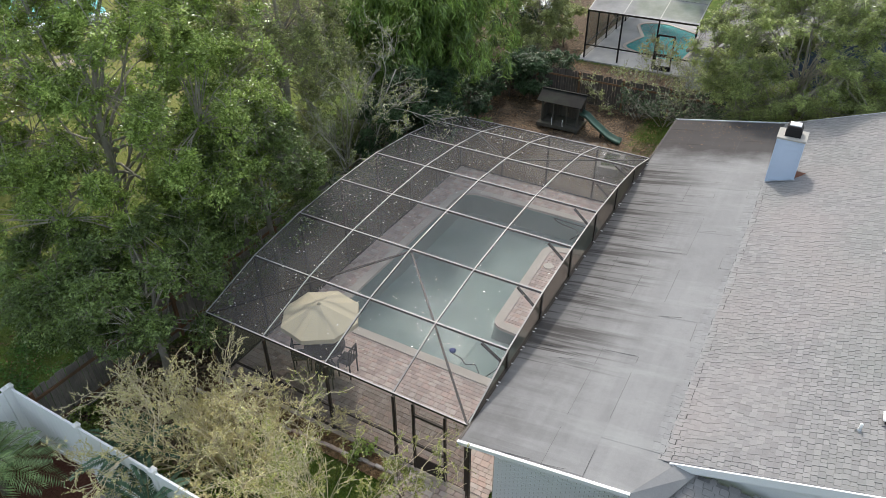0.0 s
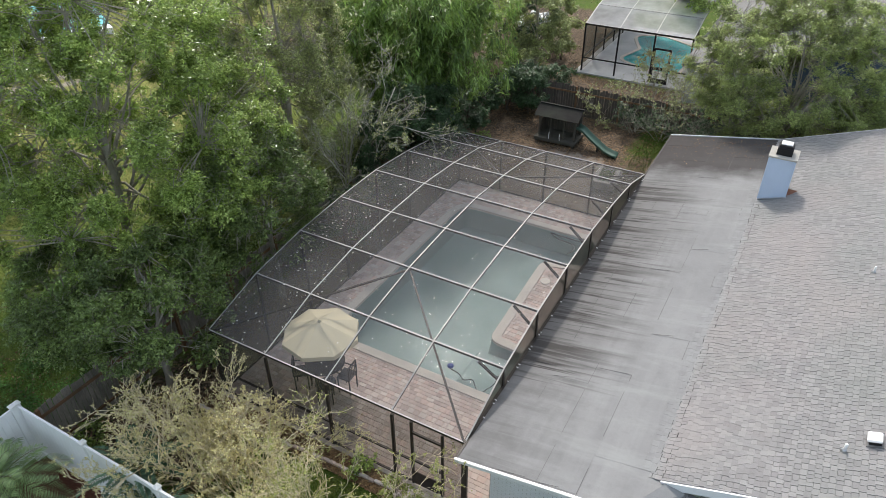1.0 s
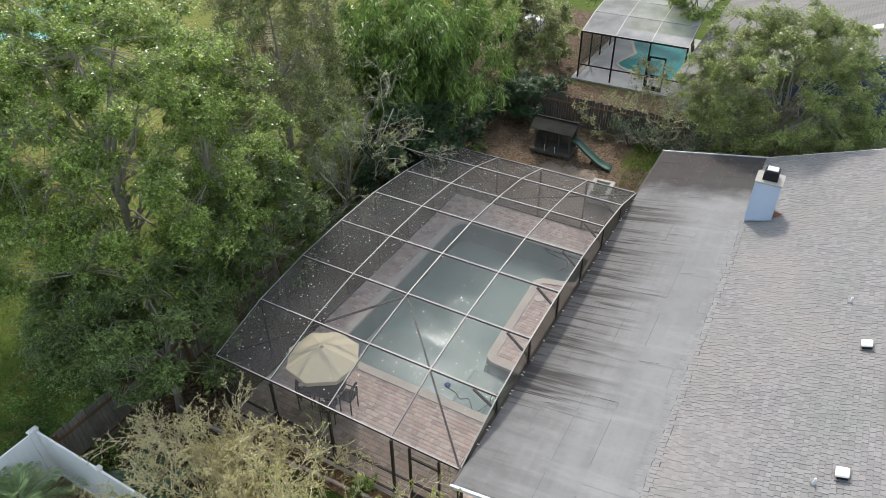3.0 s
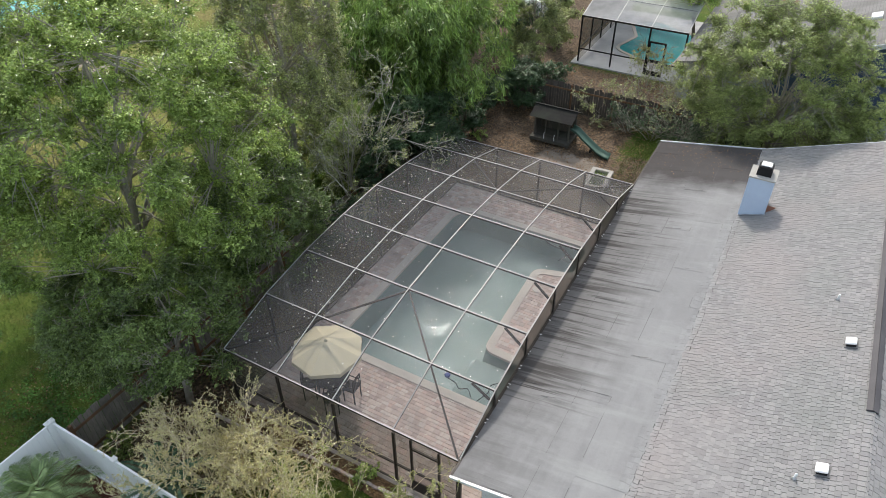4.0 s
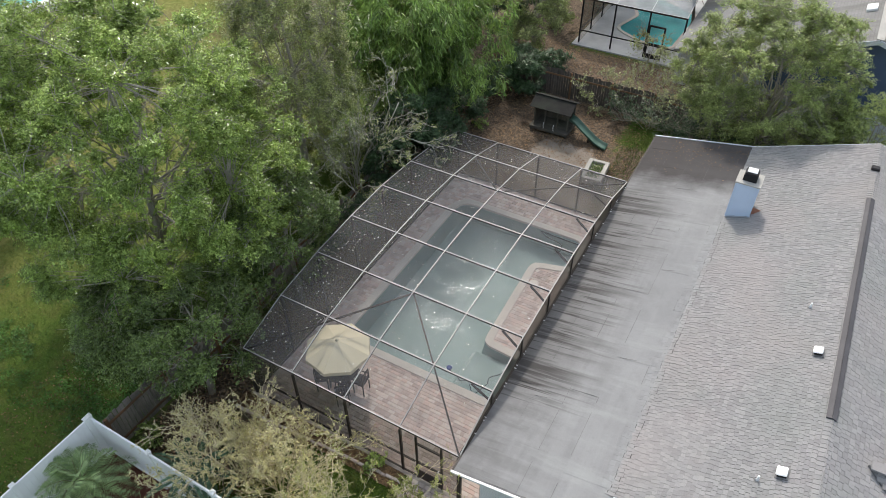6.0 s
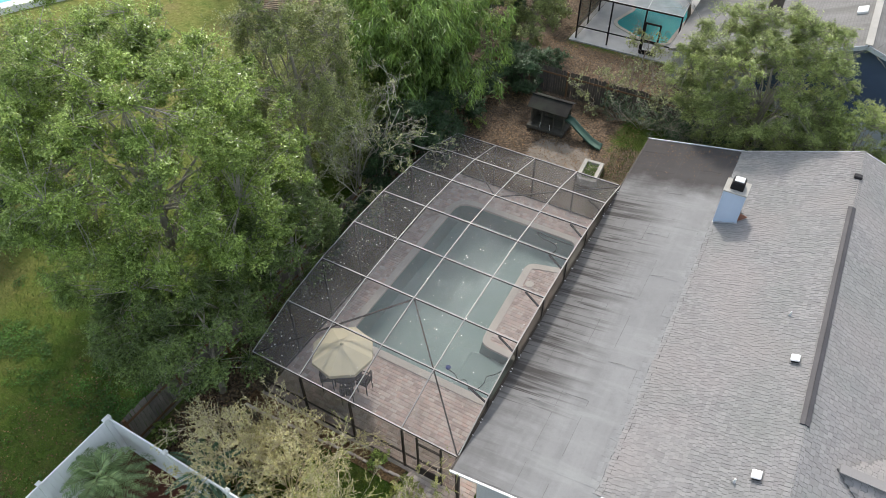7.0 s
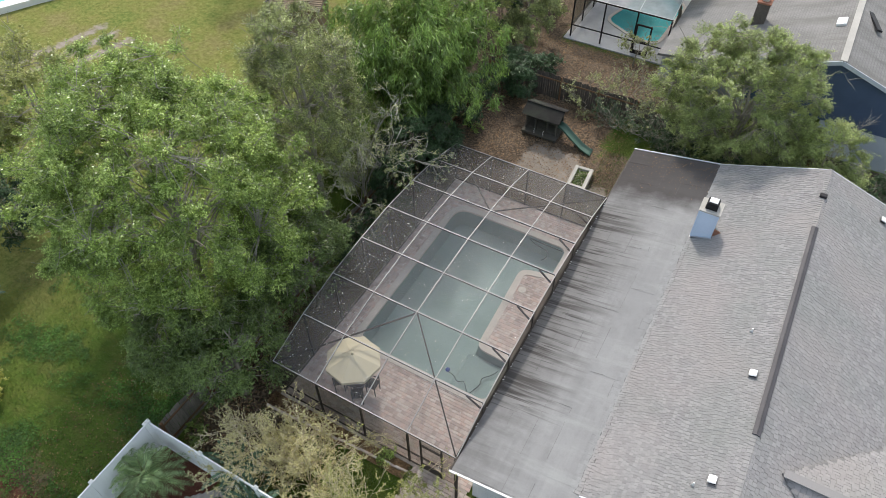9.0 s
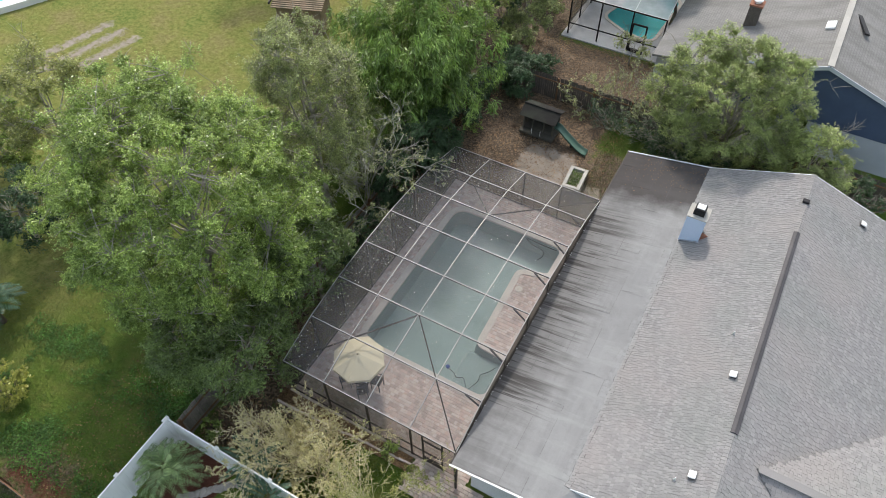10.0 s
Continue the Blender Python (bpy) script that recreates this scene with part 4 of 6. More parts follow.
def swept(pts, w, z0, z1):
    """One bent bar along pts, w wide, from z0 to z1 over them."""
    pts = [Vector(p) for p in pts]
    bm = bmesh.new()
    rows = []
    for i, p in enumerate(pts):
        d = pts[min(i + 1, len(pts) - 1)] - pts[max(i - 1, 0)]
        s = Vector((-d.y, d.x, 0)).normalized() * w / 2
        rows.append([bm.verts.new(p + q) for q in (s + Vector((0, 0, z0)), s + Vector((0, 0, z1)), -s + Vector((0, 0, z1)), -s + Vector((0, 0, z0)))])
    for a, b in zip(rows, rows[1:]):
        for k in range(4):
            bm.faces.new((a[k], a[(k + 1) % 4], b[(k + 1) % 4], b[k]))
    bm.faces.new(rows[0][::-1])
    bm.faces.new(rows[-1])
    bmesh.ops.recalc_face_normals(bm, faces=bm.faces)
    return bm


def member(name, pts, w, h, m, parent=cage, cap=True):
    """A run of square tube along pts, top at the points, with a pale strip painted as its lit top."""
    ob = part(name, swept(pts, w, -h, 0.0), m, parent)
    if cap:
        part("cap", swept(pts, w * 0.94, 0.0, 0.012), M["cap"], ob, "lit top face, painted pale")
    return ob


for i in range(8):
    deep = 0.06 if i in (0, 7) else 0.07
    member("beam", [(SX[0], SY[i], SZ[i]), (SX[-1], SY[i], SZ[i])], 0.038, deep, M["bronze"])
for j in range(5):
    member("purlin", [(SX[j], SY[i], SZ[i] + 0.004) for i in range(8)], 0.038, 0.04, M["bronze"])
for a, b in (((2, 2), (0, 0)), ((2, 2), (0, 4)), ((5, 2), (7, 0)), ((5, 2), (7, 4))):
    member("roof_brace", [(SX[a[1]], SY[a[0]], SZ[a[0]] - 0.06), (SX[b[1]], SY[b[0]], SZ[b[0]] - 0.06)], 0.05, 0.05, M["bronze"], cap=False)


def post(x, y, top, w=0.07):
    part("post", boxes([((x, y, (top + DECK) / 2 - 0.02), (w, w, top - DECK - 0.02))]), M["bronze"], cage)


for j in range(5):
    post(SX[j] if j < 4 else -0.035, 0.0, SZ[0] - 0.1)
    if j < 4:
        post(SX[j], SY[7], SZ[7] - 0.1)
for i in range(1, 7):
    post(SX[0], SY[i], SZ[i] - 0.06)
    part("post", boxes([((-0.02, SY[i], (SZ[i] + EAVE_Z) / 2 - 0.06), (0.06, 0.09, SZ[i] - EAVE_Z + 0.04))]), M["bronze"], cage)
    bm = bmesh.new()
    bar(bm, (-0.75, SY[i], SZ[i] - 0.12), (-0.03, SY[i], max(EAVE_Z + 0.04, SZ[i] - 0.75)), 0.05, 0.07)
    part("knee_brace", bm, M["bronze"], cage)
# rails of the walls
for z in (1.0, DECK + 0.05):
    member("rail", [(SX[0], SY[0], z + 0.025), (-1.6, SY[0], z + 0.025)], 0.05, 0.05, M["bronze"], cap=False)
member("rail", [(SX[0], SY[7], DECK + 0.075), (0, SY[7], DECK + 0.075)], 0.05, 0.05, M["bronze"], cap=False)
member("rail", [(SX[0], SY[0], DECK + 0.075), (SX[0], SY[7], DECK + 0.075)], 0.05, 0.05, M["bronze"], cap=False)
member("sill_rail", [(-0.02, 0, EAVE_Z + 0.03), (-0.02, SY[7], EAVE_Z + 0.03)], 0.06, 0.06, M["bronze"], cap=False)

# screen panels, one to a bay
for i in range(7):
    for j in range(4):
        c = [(SX[j] + 0.02, SY[i] + 0.02, SZ[i] + 0.001), (SX[j + 1] - 0.02, SY[i] + 0.02, SZ[i] + 0.001), (SX[j + 1] - 0.02, SY[i + 1] - 0.02, SZ[i + 1] + 0.001), (SX[j] + 0.02, SY[i + 1] - 0.02, SZ[i + 1] + 0.001)]
        part("roof_screen", mesh_of("roof_screen", c, [(0, 1, 2, 3)]), M["roof_screen"], cage)
    for x, z0 in ((SX[0], DECK), (-0.02, EAVE_Z)):
        c = [(x, SY[i], z0), (x, SY[i + 1], z0), (x, SY[i + 1], SZ[i + 1]), (x, SY[i], SZ[i])]
        part("wall_screen", mesh_of("wall_screen", c, [(0, 1, 2, 3)]), M["wall_screen"] if x < -1 else M["side_screen"], cage)
for y in (SY[0], SY[7]):
    for j in range(4):
        c = [(SX[j], y, DECK), (SX[j + 1], y, DECK), (SX[j + 1], y, 2.55), (SX[j], y, 2.55)]
        part("wall_screen", mesh_of("wall_screen", c, [(0, 1, 2, 3)]), M["wall_screen"], cage)
# screen door
door = part("screen_door", boxes([((-1.52, -0.01, 1.3), (0.06, 0.06, 2.4)), ((-0.62, -0.01, 1.3), (0.06, 0.06, 2.4)), ((-1.07, -0.01, 2.12), (0.84, 0.05, 0.07)), ((-1.07, -0.01, 1.05), (0.84, 0.05, 0.06))]), M["bronze"], cage, "bronze framed screen door")
part("kick_plate", boxes([((-1.07, -0.012, 0.36), (0.84, 0.02, 0.5))]), M["bronze"], door, "solid dark kick plate")
part("handle", boxes([((-0.72, -0.06, 1.12), (0.03, 0.05, 0.14))], 0.008), M["steel"], door)

# gutter along the house with its straps
gutter = thing("gutter", "dark metal rain gutter between enclosure and roof", "gutter")
bm = bmesh.new()
for c, s in (((0.055, 9.5, 2.50), (0.11, 20.0, 0.015)), ((0.005, 9.5, 2.545), (0.015, 20.0, 0.1)), ((0.105, 9.5, 2.53), (0.012, 20.0, 0.07))):
    box(bm, c, s)
part("trough", bm, M["gutter"], gutter)
rng = random.Random(3)
y = 0.9
while y < 15.2:
    for _ in range(rng.choice((1, 1, 2))):
        bm = bmesh.new()
        box(bm, (0.06, y, 2.63), (0.035 + 0.04 * rng.random(), 0.022, 0.016))
        part("strap", bm, M["cap_white"], gutter, "white strap")
        y += 0.13
    y += rng.uniform(0.35, 0.8)
# corner post and downpipe at the front of the house
t = thing("corner_post", "dark square post under the roof corner", "post", (0.22, -0.38, 0))
part("shaft", boxes([((0, 0, 1.25), (0.09, 0.09, 2.5))]), M["bronze"], t)

roof_vent(8.22, 7.05)
roof_vent(8.0, 2.5)
roof_vent(11.5, 18.35)
vent_pipe(7.75, 9.05)
vent_pipe(7.5, 2.15)

# ---- things on the deck ----
def make_umbrella(at, r, rim_z, top_z, turn):
    t = thing("patio_umbrella", "cream canvas octagonal patio umbrella over a table", "umbrella", at)
    for k in range(8):
        a0, a1 = [2 * math.pi * (k + d) / 8 + turn for d in (0, 1)]
        bm = bmesh.new()
        rows = []
        for q in (0.06, 0.35, 0.7, 1.0):
            z = top_z - (top_z - rim_z) * (q ** 1.15)
            row = []
            for s in (0, 0.5, 1):
                a = a0 + (a1 - a0) * s
                rr = r * q * (math.cos(math.pi / 8) * 0.985 if s == 0.5 else 1.0)
                row.append(bm.verts.new((rr * math.cos(a), rr * math.sin(a), z - (0.012 * q if s == 0.5 else 0))))
            rows.append(row)
        drop = [bm.verts.new((v.co.x * 1.01, v.co.y * 1.01, v.co.z - 0.14)) for v in rows[-1]]
        rows.append(drop)
        for p, q in zip(rows, rows[1:]):
            for i in range(2):
                bm.faces.new((p[i], p[i + 1], q[i + 1], q[i]))
        part("canopy_panel", bm, M["canvas"], t, "cream canvas panel")
        bm = bmesh.new()
        bar(bm, (0.1 * math.cos(a0), 0.1 * math.sin(a0), top_z - 0.06), (r * 0.97 * math.cos(a0), r * 0.97 * math.sin(a0), rim_z - 0.03), 0.018, 0.018)
        part("rib", bm, M["dark_metal"], t)
    part("pole", tubes("pole", [([(0, 0, 0.02), (0, 0, top_z - 0.02)], [0.022, 0.022])], 10), M["dark_metal"], t, smooth=True)
    part("finial", tubes("finial", [([(0, 0, top_z - 0.03), (0, 0, top_z + 0.03), (0, 0, top_z + 0.06)], [0.06, 0.04, 0.015])], 10), M["canvas"], t, smooth=True)
    part("base", tubes("base", [([(0, 0, 0.0), (0, 0, 0.06), (0, 0, 0.14)], [0.26, 0.24, 0.06])], 16), M["dark_metal"], t, smooth=True)


UMB = (-5.8, 1.82, DECK)
make_umbrella(UMB, 1.18, 2.12, 2.55, 0.2)

t = thing("patio_table", "round dark metal patio table under the umbrella", "table", (*UMB[:2], DECK))
part("tabletop", tubes("tabletop", [([(0, 0, 0.9), (0, 0, 0.93)], [0.62, 0.62])], 28), M["dark_metal"], t)
for k in range(4):
    a = math.pi / 4 + k * math.pi / 2
    bm = bmesh.new()
    bar(bm, (0.5 * math.cos(a), 0.5 * math.sin(a), 0), (0.42 * math.cos(a), 0.42 * math.sin(a), 0.9), 0.035, 0.035, (1, 0, 0.1))
    part("leg", bm, M["dark_metal"], t)


def make_chair(at, rz):
    t = thing("patio_chair", "dark metal high-backed patio chair at the table", "chair", at, rz, "chairs round the table")
    part("seat", boxes([((0, 0, 0.62), (0.48, 0.46, 0.05))], 0.015), M["dark_metal"], t)
    for sx in (-1, 1):
        for sy in (-1, 1):
            part("leg", boxes([((sx * 0.21, sy * 0.2, 0.3), (0.035, 0.035, 0.6))]), M["dark_metal"], t)
        part("back_post", boxes([((sx * 0.21, 0.22, 0.88), (0.035, 0.035, 0.52))]), M["dark_metal"], t)
        part("arm", boxes([((sx * 0.23, 0.02, 0.84), (0.04, 0.42, 0.03))], 0.008), M["dark_metal"], t)
    part("backrest", boxes([((0, 0.22, 1.12), (0.42, 0.03, 0.06))] + [((x, 0.22, 0.9), (0.02, 0.02, 0.45)) for x in (-0.13, -0.045, 0.045, 0.13)]), M["dark_metal"], t)
    return t


chair = make_chair((UMB[0] + 0.42, UMB[1] - 0.6, DECK), -145)
for dx, dy, rz in ((0.72, 0.1, -85), (-0.6, -0.45, 125), (-0.25, 0.75, 18)):
    copy_thing(chair, pose(UMB[0] + dx, UMB[1] + dy, DECK, 0, 0, rz))

t = thing("pool_cleaner", "blue floating pool cleaner head in the pool", "pool cleaner", (-2.85, 4.45, -0.02))
part("float", tubes("float", [([(0, 0, -0.04), (0, 0, 0.03), (0, 0, 0.06)], [0.09, 0.11, 0.05])], 14), M["pool_blue"], t, smooth=True)
rng = np.random.default_rng(5)
hose = smooth_line([(-0.05, 0, 0.0), (0.35, -0.08, 0.015), (0.6, -0.25, 0.015), (0.85, -0.12, 0.015), (1.05, -0.3, 0.015), (1.3, -0.55, 0.015), (1.45, -0.25, 0.015), (1.55, 0.1, 0.015), (1.5, 0.4, 0.015), (1.75, 0.7, 0.015), (1.95, 1.05, 0.015)])
part("hose", tubes("hose", [([p - Vector((0, 0, 0.12)) for p in hose], [0.016] * len(hose))], 6), M["dark_metal"], t, "dark ribbed hose", smooth=True)
t = thing("pool_hose", "dark suction hose at the far end of the pool", "hose", (-1.25, 13.2, 0.0))
part("tube", tubes("tube", [(smooth_line([(0.1, 0.1, 0.0), (-0.4, 0.08, 0.02), (-1.2, 0.1, 0.02), (-1.7, 0.13, 0.02), (-1.3, -0.1, 0.0), (-0.6, -0.25, 0.0), (-0.45, -0.6, -0.02), (-0.6, -0.95, -0.03)]), [0.02] * 43)], 6), M["dark_metal"], t, smooth=True)
t = thing("skimmer_lid", "round pale skimmer lid on the paver deck", "lid", (-1.85, 10.0, DECK))
part("disc", tubes("disc", [([(0, 0, 0.0), (0, 0, 0.03)], [0.2, 0.19])], 20), M["coping"], t)

# ---- fences ----
def vinyl_run(x0, y0, x1, y1, n):
    """White vinyl privacy fence of n bays."""
    t = thing("vinyl_fence", "white vinyl privacy fence panels with capped posts", "fence")
    d = Vector((x1 - x0, y1 - y0, 0)) / n
    rz = Matrix.Rotation(math.atan2(d.y, d.x), 4, "Z")
    for k in range(n + 1):
        p = Vector((x0, y0, 0)) + d * k
        bm = boxes([((p.x, p.y, 1.05), (0.13, 0.13, 2.14))], 0.008)
        po = part("post", bm, M["vinyl"], t)
        bm = bmesh.new()
        box(bm, (p.x, p.y, 2.135), (0.17, 0.17, 0.05), None, 0.012)
        v = bmesh.ops.create_cone(bm, cap_ends=True, segments=4, radius1=0.1, radius2=0.01, depth=0.06)["verts"]
        for q in v:
            q.co = Matrix.Translation((p.x, p.y, 2.19)) @ Matrix.Rotation(math.pi / 4, 4, "Z") @ q.co
        part("cap", bm, M["cap_white"], po, "pyramid post cap")
        if k == n:
            break
        m = Matrix.Translation(p) @ rz
        L = d.length
        for z, h in ((2.02, 0.09), (0.22, 0.14)):
            bm = bmesh.new()
            box(bm, (L / 2, 0, z), (L - 0.13, 0.06, h), m, 0.006)
            part("rail", bm, M["vinyl"], t)
        c = 14
        w = (L - 0.14) / c
        for i in range(c):
            bm = bmesh.new()
            box(bm, (0.07 + w * (i + 0.5), 0, 1.1), (w - 0.002, 0.024, 1.8), m, 0.004)
            part("board", bm, M["vinyl"], t)
    return t


vinyl_run(-11.2, -4.31, -3.2, -4.31, 3)
vinyl_run(-11.2, -4.44, -11.2, -12.3, 3)


def wood_run(x0, y0, x1, y1, h, label, seed, face=1, wood="fence_wood"):
    """Weathered picket fence: posts, rails and single boards."""
    r = random.Random(seed)
    t = thing("wood_fence", label, "fence")
    d = Vector((x1 - x0, y1 - y0, 0))
    L = d.length
    base = Matrix.Translation((x0, y0, 0)) @ Matrix.Rotation(math.atan2(d.y, d.x), 4, "Z")
    me = boxes([((0, 0, 0), (0.131, 0.018, 1.0))], 0.003)
    mesh = bpy.data.meshes.new("board")
    me.to_mesh(mesh)
    me.free()
    mesh.materials.append(M[wood])
    s = 0.07
    while s < L:
        hh = h * r.uniform(0.965, 1.02)
        ob = part("board", mesh, M[wood], t)
        ob.matrix_local = base @ Matrix.Translation((s, 0.0, hh / 2)) @ Matrix.Rotation(r.gauss(0, 0.012), 4, "Y") @ Matrix.Diagonal((1, 1, hh, 1))
        s += 0.143
    s = 0.1
    while s < L:
        bm = bmesh.new()
        box(bm, (s, face * 0.075, h * 0.5), (0.095, 0.095, h), base)
        part("post", bm, M["fence_post"], t, "brown treated post")
        s += 2.4
    for z in (0.3, h - 0.35):
        bm = bmesh.new()
        box(bm, (L / 2, face * 0.03, z), (L, 0.04, 0.09), base)
        part("rail", bm, M["fence_post"], t)


wood_run(-11.0, -4.15, -11.0, 24.3, 1.75, "weathered dark wooden picket fence under the trees", 1, -1, "grey_fence")
wood_run(-11.0, 24.45, 13.5, 24.4, 2.03, "weathered dark wooden fence at the back of the yard", 2, -1)
wood_run(-21.0, -9.3, -12.5, -9.5, 1.75, "weathered wooden fence beside the lawn", 3)

# ---- playhouse with slide ----
def make_playhouse():
    t = thing("playhouse", "weathered wooden playhouse with dark roof and deck", "playhouse", (-5.72, 21.05, 0.38))
    t.scale = (1, 1, 0.84)
    for k in range(9):
        part("deck_board", boxes([((0, -0.62 + 0.155 * k, 0.33), (2.15, 0.145, 0.035))]), M["play_wood"], t)
    part("deck_frame", boxes([((0, -0.68, 0.24), (2.15, 0.05, 0.14)), ((0, 0.68, 0.24), (2.15, 0.05, 0.14)), ((-1.05, 0, 0.24), (0.05, 1.3, 0.14)), ((1.05, 0, 0.24), (0.05, 1.3, 0.14))]), M["play_wood"], t)
    for sx in (-0.98, 0.98):
        for sy in (-0.6, 0.6):
            part("foot", boxes([((sx, sy, 0.1), (0.1, 0.1, 0.22))]), M["play_wood"], t)
            part("post", boxes([((sx * 0.95, sy * 0.75 + 0.1, 1.05), (0.09, 0.09, 1.45))]), M["play_wood"], t)
    for x in np.arange(-0.9, 0.91, 0.16):
        part("wall_board", boxes([((x, 0.58, 0.95), (0.15, 0.02, 1.2))]), M["play_wood"], t)
    for y in np.arange(-0.3, 0.56, 0.16):
        part("wall_board", boxes([((-0.94, y, 0.8), (0.02, 0.15, 0.9))]), M["play_wood"], t)
    part("front_rail", boxes([((-0.35, -0.36, 1.05), (0.06, 0.06, 1.4)), ((0.35, -0.36, 1.05), (0.06, 0.06, 1.4)), ((0, -0.36, 1.68), (1.9, 0.06, 0.1))]), M["play_wood"], t)
    for sx in (-0.28, 0.28):
        part("grab_handle", tubes("grab_handle", [([(sx, -0.66, 0.36), (sx, -0.72, 0.6), (sx, -0.68, 0.8)], [0.018] * 3)], 6), M["cap_white"], t, "pale grab handle")
    for sg in (-1, 1):
        for k in range(5):
            bm = bmesh.new()
            u = 0.09 + 0.17 * k
            box(bm, (0, 0, 0), (2.3, 0.2, 0.022), Matrix.Translation((0, sg * u * 0.9, 2.13 - 0.5 * u)) @ Matrix.Rotation(-sg * 0.5, 4, "X"))
            for v in bm.verts:
                v.co = Matrix.Translation((0, 0.1, 0)) @ v.co
            part("roof_board", bm, M["play_roof"], t)
    part("ridge", boxes([((0, 0.1, 2.17), (2.32, 0.1, 0.05))]), M["play_roof"], t)
    s = thing("slide", "green plastic wavy slide beside the playhouse", "slide", (-4.75, 21.0, 0.38))
    s.scale = (1, 1, 0.85)
    prof = [(0.0, 0.0, 1.12), (0.35, -0.05, 1.02), (0.8, -0.14, 0.68), (1.2, -0.24, 0.45), (1.6, -0.34, 0.22), (2.05, -0.46, 0.12), (2.25, -0.5, 0.12)]
    bm = bmesh.new()
    rows = []
    for x, y, z in prof:
        rows.append([bm.verts.new((x, y + w, z + h)) for w, h in ((-0.25, 0.14), (-0.22, 0.0), (0.22, 0.0), (0.25, 0.14), (0.29, 0.12), (0.24, -0.05), (-0.24, -0.05), (-0.29, 0.12))])
    for p, q in zip(rows, rows[1:]):
        for i in range(8):
            bm.faces.new((p[i], p[(i + 1) % 8], q[(i + 1) % 8], q[i]))
    bm.faces.new(rows[0][::-1])
    bm.faces.new(rows[-1])
    bmesh.ops.recalc_face_normals(bm, faces=bm.faces)
    part("chute", bm, M["slide_plastic"], s, "faded green plastic chute", smooth=True)
    for c, q in (((1.2, -0.24, 0.2), (0.05, 0.3, 0.42)), ((2.15, -0.48, 0.04), (0.12, 0.42, 0.09))):
        part("strut", boxes([(c, q)]), M["dark_metal"], s)


make_playhouse()

t = thing("planter_bed", "small square concrete-block planter with green weeds", "planter", (-2.25, 18.2, 0.3), 4)
for x, y, w, d in ((-0.42, 0, 0.2, 1.75), (0.42, 0, 0.2, 1.75), (0, -0.78, 0.64, 0.2), (0, 0.78, 0.64, 0.2)):
    part("block_edge", boxes([((x, y, 0.18), (w, d, 0.38))], 0.02), M["concrete"], t)
part("soil", boxes([((0, 0, 0.1), (0.64, 1.36, 0.2))]), M["mortar"], t)
g = np.random.default_rng(8)
pp = np.column_stack([g.uniform(-0.3, 0.3, 500), g.uniform(-0.65, 0.65, 500), g.uniform(0.2, 0.34, 500)])
part("weeds", quads("weeds", leaf_quads(g, pp, np.tile((0, 0, 1.0), (500, 1)), 0.1, 0.5)), M["grass_blade"], t, "green weeds")

# brick edging of the front bed
t = thing("bed_edging", "low brick edging round the front planting bed", "edging")
r = random.Random(2)
for k in range(33):
    bm = bmesh.new()
    box(bm, (0, 0, 0), (0.2, 0.09, 0.12), pose(-8.6 + 0.207 * k, -0.82 + 0.012 * k + r.gauss(0, 0.01), 0.05, 0, 0, 3 + r.gauss(0, 3)), 0.01)
    part("brick", bm, M["paver"], t)
for k in range(4):
    bm = bmesh.new()
    box(bm, (0, 0, 0), (0.2, 0.09, 0.12), pose(-1.85 + 0.06 * k, -0.38 + 0.17 * k, 0.05, 0, 0, 70), 0.01)
    part("brick", bm, M["paver"], t)

t = thing("stone_edging", "rough stone edging of the mulch bed", "edging")
for k in range(11):
    me = bmesh.new()
    bmesh.ops.create_icosphere(me, subdivisions=2, radius=1.0)
    s = 0.15 + 0.06 * r.random()
    for v in me.verts:
        f = 1 + 0.35 * noise.noise(v.co * 1.3 + Vector((k * 3.1, 0, 0)))
        v.co = Vector((v.co.x * s * 1.2 * f, v.co.y * s * f, v.co.z * s * 0.6 * f + 0.07))
    o = part("stone", me, M["stone"], t)
    o.matrix_local = pose(-7.75 - 0.17 * k, -4.62 - 0.17 * k + 0.05 * r.random(), 0, 0, 0, r.uniform(0, 360))
r = random.Random(12)
for k in range(6):
    me = bmesh.new()
    box(me, (0, 0, 0.12), (0.32, 0.26, 0.24), None, 0.03)
    o = tagged(part("concrete_block", me, M["stone"]), "mossy concrete block by the house wall", "block", "blocks by the wall")
    o.matrix_world = pose(0.35 + 0.33 * (k % 3) + 0.03 * r.random(), -0.85 - 0.32 * (k // 3), 0, 0, 0, r.uniform(-12, 12))

